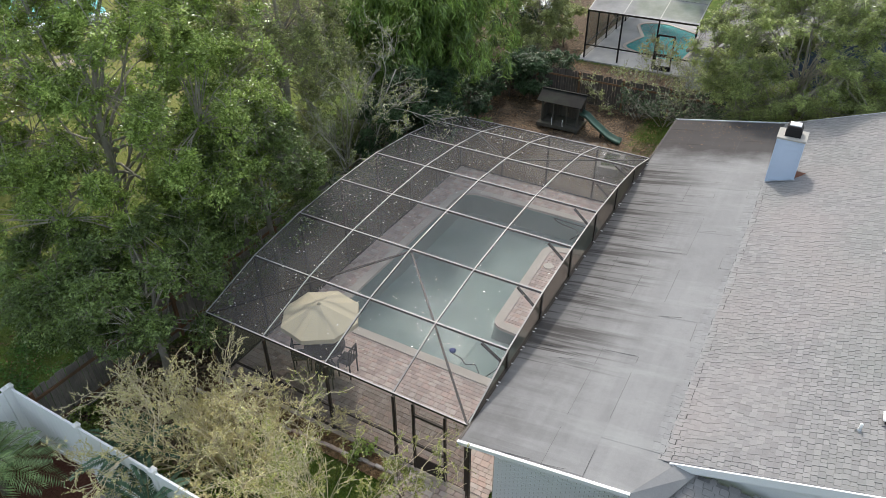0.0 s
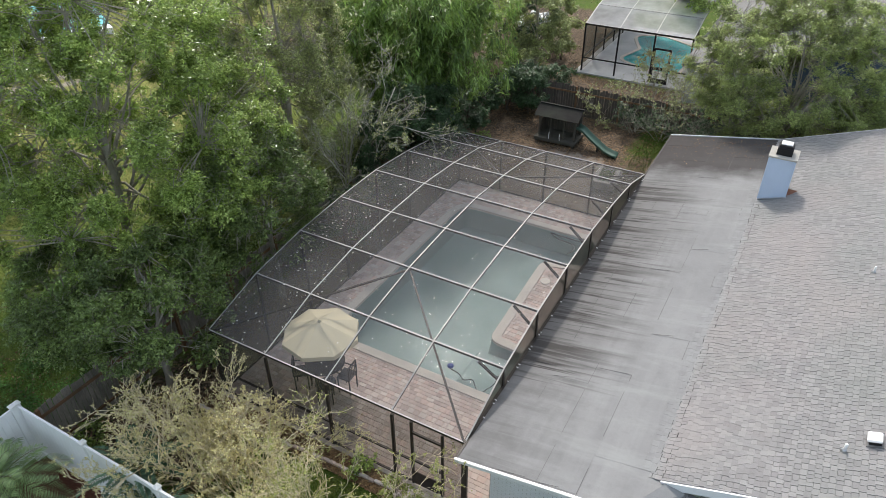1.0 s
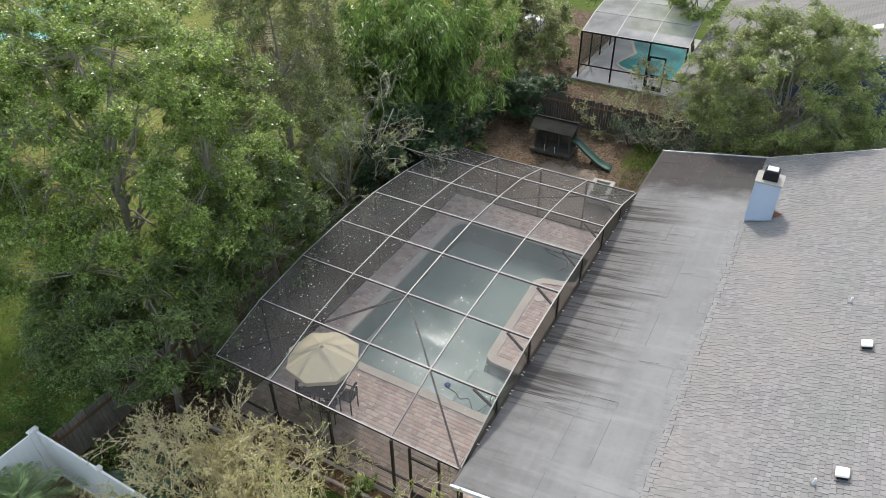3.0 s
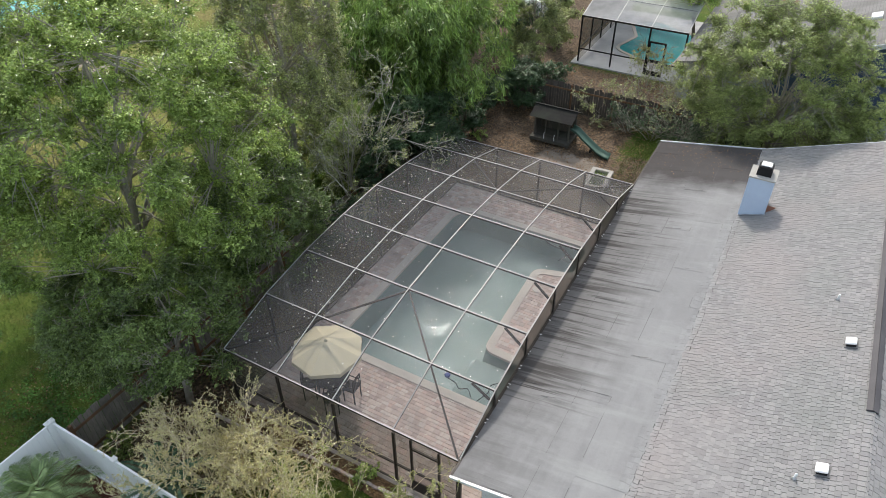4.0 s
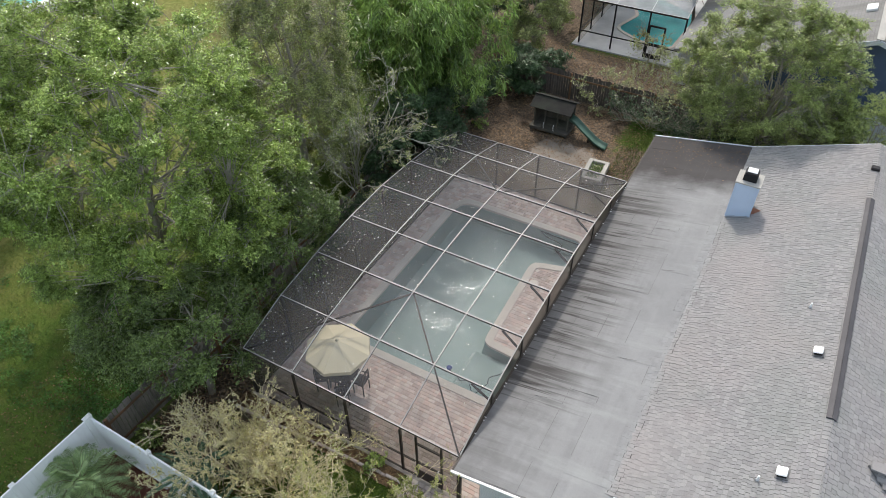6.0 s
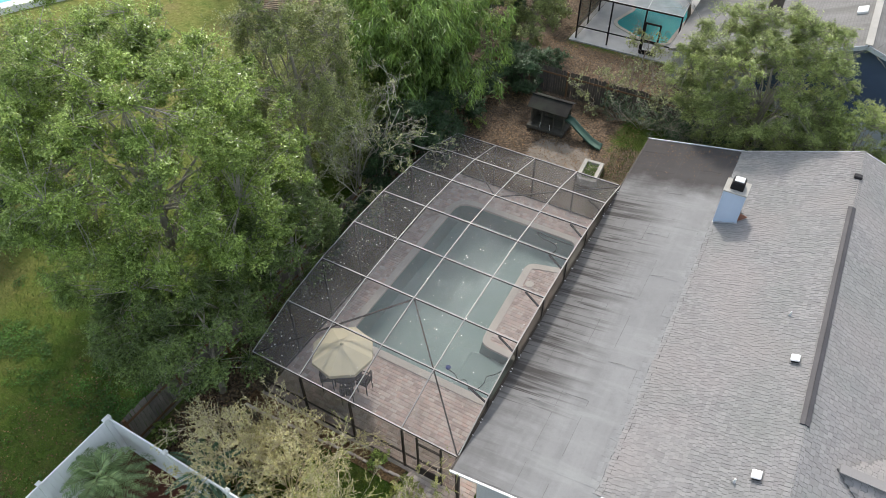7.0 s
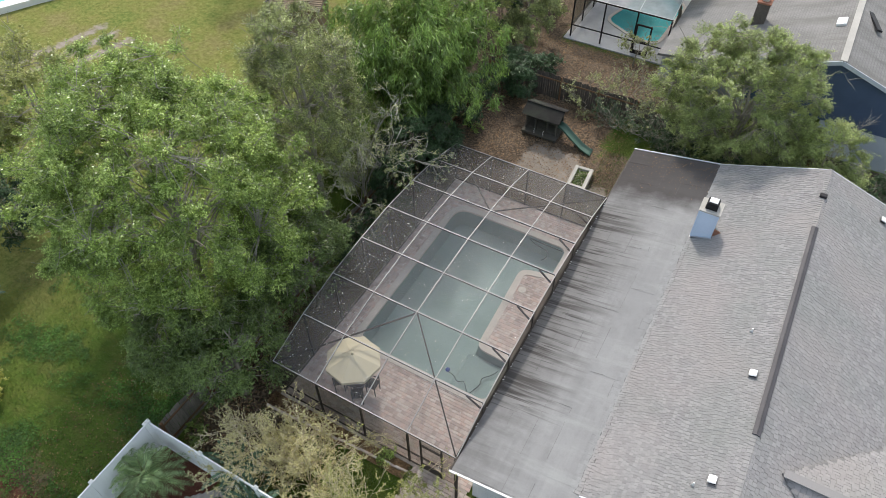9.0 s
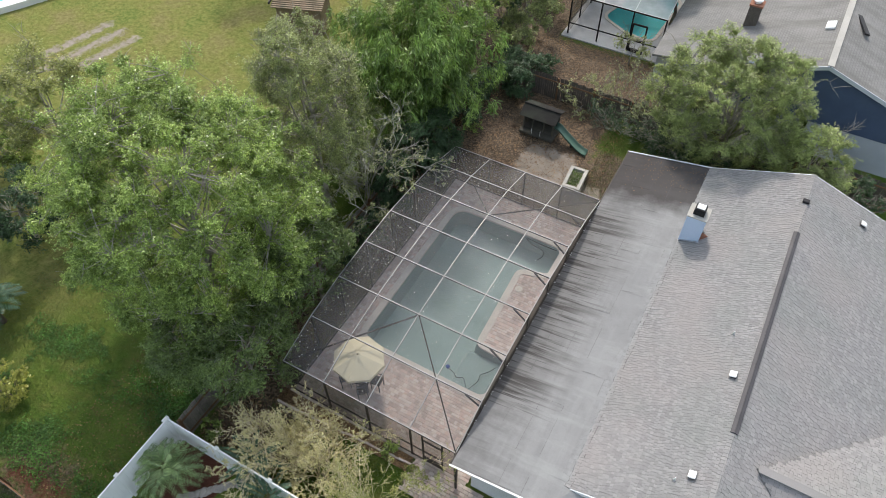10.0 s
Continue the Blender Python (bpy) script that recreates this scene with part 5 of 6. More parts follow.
# ---- neighbours ----
def neighbour_pool():
    c = thing("neighbour_enclosure", "dark bronze pool enclosure of the house behind", "pool enclosure")
    x0, x1, y0, y1, h = -8.45, -1.9, 32.0, 43.0, 3.1
    rise = [(y0, h), (y0 + 2.2, h + 0.62), (y0 + 4.4, h + 0.95), (y0 + 6.6, h + 0.95), (y0 + 8.8, h + 0.62), (y1, h)]
    for x in (x0, -6.3, -4.1, x1):
        part("post", boxes([((x, y0, h / 2), (0.09, 0.09, h))]), M["black"], c)
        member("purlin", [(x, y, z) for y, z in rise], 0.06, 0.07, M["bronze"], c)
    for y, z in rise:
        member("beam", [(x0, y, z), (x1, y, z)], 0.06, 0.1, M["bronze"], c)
    for y, z in rise[1:]:
        part("post", boxes([((x0, y, z / 2), (0.08, 0.08, z))]), M["black"], c)
    for z in (0.06, 0.95):
        part("rail", boxes([(((x0 + x1) / 2, y0, z), (x1 - x0, 0.06, 0.07))]), M["black"], c)
        part("rail", boxes([((x0, (y0 + y1) / 2, z), (0.06, y1 - y0, 0.07))]), M["black"], c)
    door = part("door_frame", boxes([((-4.0, y0 - 0.02, 1.1), (0.1, 0.08, 2.2)), ((-3.05, y0 - 0.02, 1.1), (0.1, 0.08, 2.2)), ((-3.52, y0 - 0.02, 2.2), (1.0, 0.08, 0.1)), ((-3.52, y0 - 0.02, 1.05), (0.9, 0.06, 0.1))]), M["black"], c)
    part("kick_plate", boxes([((-3.52, y0 - 0.02, 0.22), (0.86, 0.05, 0.34))]), M["black"], door)
    for (ya, za), (yb, zb) in zip(rise, rise[1:]):
        part("roof_screen", mesh_of("roof_screen", [(x0, ya, za + 0.002), (x1, ya, za + 0.002), (x1, yb, zb + 0.002), (x0, yb, zb + 0.002)], [(0, 1, 2, 3)]), M["old_screen"], c)
        part("wall_screen", mesh_of("wall_screen", [(x0, ya, 0.1), (x0, yb, 0.1), (x0, yb, zb), (x0, ya, za)], [(0, 1, 2, 3)]), M["wall_screen"], c)
    d = thing("neighbour_pool", "turquoise swimming pool with white concrete deck behind the fence", "pool")
    part("deck", boxes([((-5.1, 37.2, 0.03), (7.4, 11.2, 0.14))]), M["grey_deck"], d)
    line = rounded([(-6.9, 35.2, 0.9), (-4.9, 34.1, 0.6), (-2.9, 33.7, 0.7), (-2.6, 39.6, 1.0), (-5.6, 41.3, 1.2), (-7.4, 40.6, 0.9), (-6.2, 37.8, 0.8)])
    bm = bmesh.new()
    bm.faces.new([bm.verts.new((p.x, p.y, 0.106)) for p in line])
    part("pool_floor", bm, M["teal_floor"], d, "turquoise pool floor")
    bm = bmesh.new()
    bm.faces.new([bm.verts.new((p.x, p.y, 0.125)) for p in line])
    w = part("water_surface", bm, M["water"], d)
    w.visible_shadow = False
    ring("coping", grown(line, -0.01), grown(line, 0.22), 0.1, 0.15, M["coping"], d)


neighbour_pool()


def neighbour_house():
    h = thing("neighbour_house", "neighbouring house with grey roof and slate-blue gable", "house")
    xr, zr, y0, y1 = 7.8, 6.05, 27.0, 46.0
    xl, zl, xr2, zr2 = -1.7, 2.7, 16.5, 3.0
    wl = part("wall", boxes([((3.2, 29.4, 1.2), (9.4, 0.2, 2.6)), ((12.2, 27.5, 1.1), (8.2, 0.2, 2.3)), ((-0.9, 38, 1.25), (0.2, 15, 2.5)), ((15.8, 36, 1.3), (0.2, 17, 2.6))]), M["pale_wall"], h, "pale blue-white wall")
    bm = bmesh.new()
    pr = [(xr - 0.2, zr - 0.2), (3.4, 4.55), (3.4, 2.2), (16.2, 2.2), (16.2, 3.0)]
    f = [[bm.verts.new((x, 27.45 + d, z)) for x, z in pr] for d in (-0.1, 0.1)]
    bm.faces.new(f[0])
    bm.faces.new(f[1][::-1])
    for i in range(5):
        bm.faces.new((f[0][i], f[1][i], f[1][(i + 1) % 5], f[0][(i + 1) % 5]))
    bmesh.ops.recalc_face_normals(bm, faces=bm.faces)
    part("gable", bm, M["slate_paint"], h, "slate-blue painted gable")
    slab("roof", [(xl, 28.6, zl), (3.0, y0, 4.36), (xr, y0, zr), (xr, y1, zr), (xl, y1, zl)], 0.15, M["neighbour_roof"], h, "weathered grey shingle roof")
    slab("roof", [(xr, y0, zr), (xr2, y0, zr2), (xr2, y1, zr2), (xr, y1, zr)], 0.15, M["neighbour_roof"], h, "weathered grey shingle roof")
    for a, b in (((xr, y0, zr), (xr2, y0, zr2)), ((xr, y0, zr), (3.0, y0, 4.36))):
        bm = bmesh.new()
        bar(bm, (a[0], a[1] - 0.03, a[2] - 0.1), (b[0], b[1] - 0.03, b[2] - 0.1), 0.05, 0.22)
        part("fascia", bm, M["pale_wall"], h, "pale rake board")
    bm = bmesh.new()
    bar(bm, (xr, y0, zr + 0.02), (xr, y1, zr + 0.02), 0.34, 0.04)
    part("ridge_cap", bm, M["concrete"], h)
    sk = part("skylight", boxes([((0, 0, 0), (0.5, 0.8, 0.14))], 0.02), M["cap_white"], h, "white framed skylight")
    sk.matrix_local = pose(7.15, 31.3, 5.9, 0, -19, 0)
    rv = part("ridge_vent", boxes([((0, 0, 0), (0.3, 2.0, 0.1))]), M["dark_metal"], h, "dark roof vent strip")
    rv.matrix_local = pose(8.75, 32.4, 5.78, 0, 19, 20)
    ch = part("chimney", boxes([((2.95, 32.0, 4.85), (0.7, 0.7, 1.6))]), M["fence_wood"], h, "dark sided chimney")
    part("crown", boxes([((2.95, 32.0, 5.68), (0.8, 0.8, 0.1))]), M["brick_brown"], ch, "rusty red chimney top")
    part("cap", tubes("cap", [([(2.95, 32.0, 5.7), (2.95, 32.0, 5.9), (2.95, 32.0, 5.95)], [0.18, 0.28, 0.2])], 12), M["cap_white"], ch)
    return h


neighbour_house()

# the yard far off: pool edge, shed
d = thing("far_pool", "far swimming pool with white concrete edge", "pool")
bm = bmesh.new()
box(bm, (0, 0, 0.2), (14, 1.0, 0.5), pose(-45.6, 17.0, 0, 0, 0, 62))
part("deck", bm, M["cap_white"], d, "white pool edge")
bm = bmesh.new()
box(bm, (0, 5, 0.2), (14, 9.0, 0.4), pose(-45.6, 17.0, 0, 0, 0, 62))
part("water_surface", bm, M["sky_blue_floor"], d, "pale turquoise water")
sh = thing("shed", "brown wooden shed with sloping board roof", "shed", (-25.5, 24.0, -0.3), 20)
part("body", boxes([((0, 0, 1.2), (3.2, 2.2, 2.4))]), M["shed_wood"], sh)
for k in range(16):
    bm = bmesh.new()
    box(bm, (0, -1.35 + 0.17 * k, 2.45 + 0.05 * k), (3.7, 0.18, 0.05), None)
    part("roof_board", bm, M["shed_wood"], sh)
bm = boxes([((-1.9, 0, 2.75), (0.1, 2.9, 0.16))])
part("barge_board", bm, M["dark_metal"], sh)
r = random.Random(21)
t = thing("white_tarp", "crumpled white tarpaulin heap in the far yard", "tarpaulin", (-14.8, 39.5, 0))
me = bmesh.new()
bmesh.ops.create_icosphere(me, subdivisions=3, radius=1.0)
for v in me.verts:
    f = 1 + 0.5 * noise.noise(v.co * 1.8)
    v.co = Vector((v.co.x * 1.4 * f, v.co.y * 0.9 * f, max(-0.1, v.co.z * 1.1 * f)))
part("sheet", me, M["cap_white"], t, smooth=False)

# ---- trees and plants ----
tree("oak_tree", "tall spreading oak with mid-green leaves beside the enclosure", (-13.6, 1.6, 0), 0.18, 3.2, (-14.4, 2.4, 7.5), (6.5, 5.6, 5.9), 860, 0.62, 520, 0.1, M["oak_leaf"], M["grey_bark"], 11, limbs=34, twigs=3, bare=90, low=-0.85, shell=0.3, twig=0.9)
tree("oak_tree", "smaller leafy oak under the tall one", (-9.9, -0.8, 0), 0.12, 1.4, (-9.9, -0.6, 3.4), (2.0, 2.5, 2.4), 120, 0.55, 520, 0.09, M["young_leaf"], M["grey_bark"], 12, limbs=7, bare=8, low=-0.7)
tree("oak_tree", "leafy young oak leaning over the picket fence", (-10.0, 4.6, 0), 0.12, 1.6, (-9.9, 4.4, 4.2), (1.8, 2.7, 3.0), 135, 0.58, 520, 0.09, M["young_leaf"], M["grey_bark"], 13, limbs=7, bare=10, low=-0.8)
tree("oak_tree", "low leafy oak at the edge of the lawn", (-12.2, -1.6, 0), 0.1, 1.2, (-12.2, -1.5, 3.1), (2.0, 1.7, 2.3), 105, 0.55, 520, 0.09, M["young_leaf"], M["grey_bark"], 23, limbs=8, bare=14, low=-0.7)
tree("thin_tree", "thin grey-green tree with sparse leaves", (-13.2, 9.6, 0), 0.2, 3.0, (-13.4, 9.7, 7.5), (2.9, 2.8, 5.0), 400, 0.58, 270, 0.09, M["sparse_leaf"], M["grey_bark"], 14, limbs=12, twigs=3, bare=20, low=-0.8)
twiggy("thin_tree", "half-bare tree with twisted pale branches", (-11.3, 10.7, 0), 6, 5.6, 0.36, (5, 4, 4, 3), 0.085, 5, M["sparse_leaf"], M["pale_grey_bark"], 15, 0.05, (0.1, -0.04, 0), 0.02, "tree")
tree("thin_tree", "thin tree with yellowing leaves behind the fence", (-15.5, 13.5, 0), 0.16, 2.0, (-15.2, 13.2, 5.0), (3.2, 2.6, 3.4), 120, 0.65, 260, 0.11, M["sparse_leaf"], M["grey_bark"], 16, limbs=9, bare=14, low=-0.7)
tree("evergreen_shrub", "dense dark evergreen shrub behind the enclosure", (-9.7, 12.6, 0), 0.12, 0.8, (-9.9, 12.4, 2.9), (1.5, 2.4, 2.7), 110, 0.5, 460, 0.11, M["dark_leaf"], M["bark"], 17, limbs=8, low=-0.9, category="shrub")
tree("evergreen_shrub", "dense dark evergreen shrub behind the enclosure", (-9.6, 15.6, 0), 0.1, 0.7, (-9.7, 15.4, 2.4), (1.4, 1.9, 2.3), 90, 0.5, 420, 0.11, M["dark_leaf"], M["bark"], 18, limbs=7, low=-0.9, category="shrub")
tree("evergreen_shrub", "low dark shrub along the picket fence", (-9.9, 8.6, 0), 0.08, 0.5, (-9.9, 8.4, 1.3), (0.9, 2.4, 1.4), 30, 0.5, 300, 0.13, M["dark_leaf"], M["bark"], 19, limbs=6, low=-0.9, bare=8, category="shrub")
for k, (x, y) in enumerate(((-9.6, 23.2), (-8.4, 23.3), (-10.4, 21.4), (-9.4, 25.2), (-7.9, 25.3), (-10.2, 19.4))):
    tree("hedge_shrub", "dark leggy hedge shrub at the back fence", (x, y, 0.3), 0.06, 0.5, (x, y, 1.65), (1.0, 0.85, 1.4), 32, 0.45, 280, 0.13, M["dark_leaf"], M["bark"], 30 + k, limbs=7, low=-0.7, category="shrub")

for k, (x, y, h) in enumerate(((-13.0, 7.2, 2.6), (-14.6, 9.4, 3.0), (-12.6, 12.0, 2.8), (-15.6, 12.2, 2.4), (-12.4, 15.0, 2.6), (-16.8, 8.2, 2.4), (-13.6, 17.8, 3.0))):
    tree("yard_shrub", "yellow-green undergrowth shrub beneath the trees", (x, y, 0), 0.05, 0.4, (x, y, h * 0.55), (1.5, 1.5, h * 0.5), 44, 0.45, 260, 0.12, M["sparse_leaf"] if k % 3 else M["shrub_leaf"], M["bark"], 200 + k, limbs=7, twigs=3, bare=8, low=-0.9, category="shrub")

# bamboo
rng = np.random.default_rng(40)
bam = thing("bamboo_clump", "tall bright green weeping bamboo clump", "bamboo", (-12.2, 17.2, 0))
P, N = [], []
for k in range(64):
    a, s = rng.uniform(0, 2 * math.pi), rng.uniform(0.1, 1.5)
    b = np.array([s * math.cos(a), s * math.sin(a), -0.1])
    lean = unit(np.array([math.cos(a), math.sin(a), 0]) + rng.normal(0, 0.4, 3) * (1, 1, 0) + np.array([-0.1, -0.25, 0]))
    H, R = rng.uniform(8.5, 12.5), rng.uniform(1.0, 3.7)
    pts = [b + np.array([0, 0, H * q]) * (1 - 0.28 * q * q) + lean * R * q ** 2.3 - np.array([0, 0, 1.6 * max(0, q - 0.75) * 4 * (R / 4)]) for q in np.linspace(0, 1, 8)]
    part("culm", tubes("culm", [(pts, list(np.linspace(0.04, 0.008, 8)))], 6), M["culm"], bam, smooth=True)
    for q in range(2, 8):
        for _ in range(4):
            c = pts[q] + rng.normal(0, 0.35, 3) + lean * 0.2
            p, d = clump_points(rng, c - np.array([0, 0, 0.3]), (0.3, 0.3, 0.6), int(rng.uniform(20, 50)), 0.1, -1)
            P.append(p)
            N.append(d * 0.5 + lean * 0.4 + (0, 0, 0.35))
P, N = np.concatenate(P), np.concatenate(N)
keep = P[:, 2] > 0.6
P, N = P[keep], N[keep]
part("foliage", quads("foliage", leaf_quads(rng, P, N, 0.38, 0.16, unit(N * (1, 1, 0)) * 0.6 + (0, 0, -0.75), 0.5)), M["bamboo_leaf"], bam, "drooping narrow leaves")

# trees beyond the roof
tree("crape_myrtle", "broad crape myrtle with yellow-green leaves behind the house", (4.4, 22.6, 0.0), 0.13, 1.2, (4.0, 23.0, 4.9), (4.4, 2.9, 4.3), 900, 0.46, 360, 0.088, M["myrtle_leaf"], M["grey_bark"], 50, limbs=34, twigs=4, bare=70, low=-0.95, shell=0.25, up=1.0)
tree("crape_myrtle", "smaller crape myrtle spilling over the back fence", (8.6, 22.4, 0), 0.09, 0.9, (8.7, 22.4, 3.1), (2.2, 1.7, 2.5), 190, 0.46, 360, 0.088, M["myrtle_leaf"], M["grey_bark"], 51, limbs=14, bare=24, low=-0.9, up=1.0)
for k, (x, y, h) in enumerate(((-2.6, 23.7, 1.5), (-1.2, 23.5, 1.9), (0.2, 23.3, 2.1), (1.6, 22.9, 2.0), (3.0, 22.0, 2.2), (-4.2, 24.95, 2.1), (-2.2, 25.2, 2.4), (-0.4, 25.4, 2.5), (0.8, 26.0, 2.6))):
    twiggy("vine_shrub", "tangled half-bare shrub along the back fence", (x, y, 0.3), 7, h, 0.75, (4, 4, 3), 0.1, 4, M["dark_leaf"] if k < 5 else M["sparse_leaf"], M["grey_bark"], 60 + k, 0.022, (0.1, -0.1, 0))
for k, (x, y, z, rx) in enumerate(((1.2, 22.9, 1.0, 1.2), (3.4, 21.6, 1.3, 1.4), (5.6, 21.3, 1.6, 1.6), (7.6, 21.4, 1.7, 1.6), (9.6, 21.2, 1.5, 1.4), (11.4, 22.6, 1.9, 1.5))):
    tree("fence_shrub", "dark leafy shrub in front of the back fence", (x, y, 0.2), 0.05, 0.5, (x, y, z), (rx, 0.9, z * 0.8), 34, 0.45, 150, 0.11, M["dark_leaf"], M["grey_bark"], 160 + k, limbs=9, twigs=5, bare=10, low=-0.8, category="shrub")
tree("thin_tree", "thin tree by the back fence before the neighbour's pool", (-3.4, 30.4, 0), 0.05, 0.8, (-3.3, 30.2, 1.7), (1.3, 0.9, 1.2), 22, 0.45, 70, 0.12, M["sparse_leaf"], M["grey_bark"], 70, limbs=7, twigs=5, bare=14, low=-0.7)
tree("thin_tree", "dark green tree at the corner of the neighbour's pool", (-2.4, 36.5, 0), 0.12, 2.2, (-2.6, 36.2, 4.8), (1.6, 1.6, 1.8), 40, 0.7, 260, 0.16, M["oak_leaf"], M["bark"], 71, limbs=8)
for k, (x, y, h, rad, mm) in enumerate(((-28.0, 5.5, 8.2, 3.0, "yellow_green_leaf"), (-26.0, 0.5, 4.6, 2.4, "dark_leaf"), (-31.5, 3.5, 5.0, 2.6, "oak_leaf"), (-15.5, 20.0, 8.0, 3.2, "sparse_leaf"), (-14.0, 26.5, 9.0, 3.4, "oak_leaf"),
                                      (-18.0, 33.0, 9.0, 4.0, "oak_leaf"), (-9.5, 42.0, 9.0, 3.4, "bamboo_leaf"), (-26.0, 40.0, 9.0, 4.5, "sparse_leaf"), (-33.0, 30.0, 8.5, 4.5, "oak_leaf"), (-10.8, 30.0, 6.0, 2.2, "sparse_leaf"))):
    tree("yard_tree", "leafy green tree in the neighbouring yard", (x, y, 0), 0.14, h * 0.3, (x, y, h * 0.58), (rad, rad, h * 0.42), 100, rad * 0.24, 330, 0.13, M[mm], M["grey_bark"], 80 + k, limbs=8, twigs=3, bare=6, low=-0.8)

for k, (x, y, h) in enumerate(((-10.6, 27.5, 2.6), (-12.6, 29.5, 3.2), (-10.4, 33.5, 3.0), (-12.8, 35.5, 3.6), (-15.5, 30.5, 3.6), (0.8, 28.6, 2.2))):
    tree("yard_shrub", "dark tangled shrub in the yard behind the fence", (x, y, 0), 0.05, 0.4, (x, y, h * 0.55), (1.4, 1.4, h * 0.5), 36, 0.45, 240, 0.13, M["dark_leaf"] if k % 2 else M["sparse_leaf"], M["bark"], 220 + k, limbs=8, twigs=4, bare=14, low=-0.9, category="shrub")

# front yard
twiggy("bare_shrub", "sprawling half-bare shrub with pale yellow twigs and leaves", (-6.75, -2.8, 0), 19, 2.7, 0.85, (5, 5, 4), 0.047, 11, M["pale_leaf"], M["pale_bark"], 90, 0.026, lift=0.1)
twiggy("bare_shrub", "low shrub with thin twigs and yellow-green leaves", (-5.0, -2.7, 0), 18, 2.3, 0.9, (5, 5, 4), 0.047, 11, M["pale_leaf"], M["pale_bark"], 98, 0.022, lift=0.1)
twiggy("leafy_shrub", "tall open shrub with yellow-green new leaves", (-1.8, -3.2, 0), 15, 3.0, 0.75, (5, 4, 4), 0.055, 12, M["shrub_leaf"], M["pale_bark"], 91, 0.018, lift=0.12)
tree("leafy_shrub", "low green shrub beside the screen door", (-1.3, -1.1, 0), 0.03, 0.3, (-1.3, -1.1, 0.8), (0.7, 0.5, 0.7), 14, 0.3, 60, 0.09, M["shrub_leaf"], M["bark"], 92, limbs=6, twigs=4, low=-0.6, category="shrub")
frond_plant("pygmy_palm", "feathery green pygmy date palm in the mulch bed", (-10.35, -5.75, 0), 1.1, 0.1, 30, 1.6, 0.44, 0.02, M["palm_leaf"], 93, (5, 80), 0.45)
frond_plant("cycad", "dark green cycad with arching pinnate fronds", (-7.2, -3.9, 0), 1.5, 0.07, 15, 1.7, 0.2, 0.075, M["fern_leaf"], 94, (0, 60), 0.5, "cycad", 0.075)
frond_plant("cycad", "dark green cycad with arching pinnate fronds", (-5.8, -4.7, 0), 1.3, 0.07, 15, 1.7, 0.2, 0.075, M["fern_leaf"], 95, (0, 60), 0.45, "cycad", 0.075)
frond_plant("fan_palm", "dark spiky palm at the edge of the lawn", (-23.2, -4.0, 0), 1.6, 0.14, 34, 1.6, 0.5, 0.04, M["fern_leaf"], 96, (0, 75), 0.5)
tree("yellow_shrub", "yellow-green feathery shrub on the lawn", (-19.5, -6.5, 0), 0.06, 0.3, (-19.5, -6.5, 0.9), (1.0, 0.9, 0.9), 26, 0.4, 160, 0.12, M["yellow_leaf"], M["bark"], 97, limbs=7, low=-0.8, category="shrub")
for k, (x, y, h) in enumerate(((-10.3, -3.5, 0.7), (-9.6, 0.6, 0.6), (-3.0, -0.4, 0.4), (-9.4, 19.6, 0.6))):
    tree("small_shrub", "small green shrub on the ground", (x, y, 0), 0.03, 0.15, (x, y, h * 0.6), (h * 0.8, h * 0.8, h * 0.6), 12, 0.25, 90, 0.09, M["oak_leaf"], M["bark"], 100 + k, limbs=5, twigs=2, low=-0.8, category="shrub")

# ---- loose stuff ----
def scatter(name, label, regions, n, size, aspect, m, seed, z=0.02, stand=0.0):
    """Loose leaves or blades on the ground in the regions given."""
    g = np.random.default_rng(seed)
    pts = []
    w = np.array([(x1 - x0) * (y1 - y0) * d for x0, x1, y0, y1, d in regions])
    for (x0, x1, y0, y1, d), c in zip(regions, (n * w / w.sum()).astype(int)):
        pts.append(np.column_stack([g.uniform(x0, x1, c), g.uniform(y0, y1, c), np.full(c, z) + g.uniform(0, 0.03, c)]))
    p = np.concatenate(pts)
    p[:, 2] += [0.4 * smooth_box(x, y, -11.0, 3.0, 18.0, 30.0, 2.0) for x, y in p[:, :2]]
    nor = np.tile((0, 0, 1.0), (len(p), 1))
    if stand:
        v = leaf_quads(g, p + (0, 0, size * 0.35), np.column_stack([g.normal(0, 1, (len(p), 2)), np.full(len(p), 0.25)]), size, aspect, np.tile((0, 0, 1.0), (len(p), 1)), 0.3)
    else:
        v = leaf_quads(g, p, nor, size, aspect, None, 0.35)
    return tagged(part(name, quads(name, v), m), label, name.replace("_", " "), kind="stuff")


scatter("fallen_leaves", "brown and orange fallen leaves on the ground", [(-12, -1, 15.6, 24.2, 1.0), (-12, 2, 24.6, 31.5, 1.0), (-10.8, -8.6, -4, 15.5, 0.6), (-8.8, -2, -0.78, -0.1, 16.0), (-10.8, -4, -4, -0.8, 0.8), (-16, -11.3, -9, 0, 0.35)], 30000, 0.085, 0.6, M["litter_leaf"], 120)
scatter("grass", "tufts of lawn grass", [(-24, -11.4, -10, 6, 1.0), (-6, 0, -4.2, -0.9, 1.6), (-1.8, 0, 15.7, 24, 1.2), (-10.9, -8.5, -4, 2, 0.3), (-30, -12, 6, 14, 0.3)], 70000, 0.11, 0.16, M["grass_blade"], 121, 0.0, 1.0)

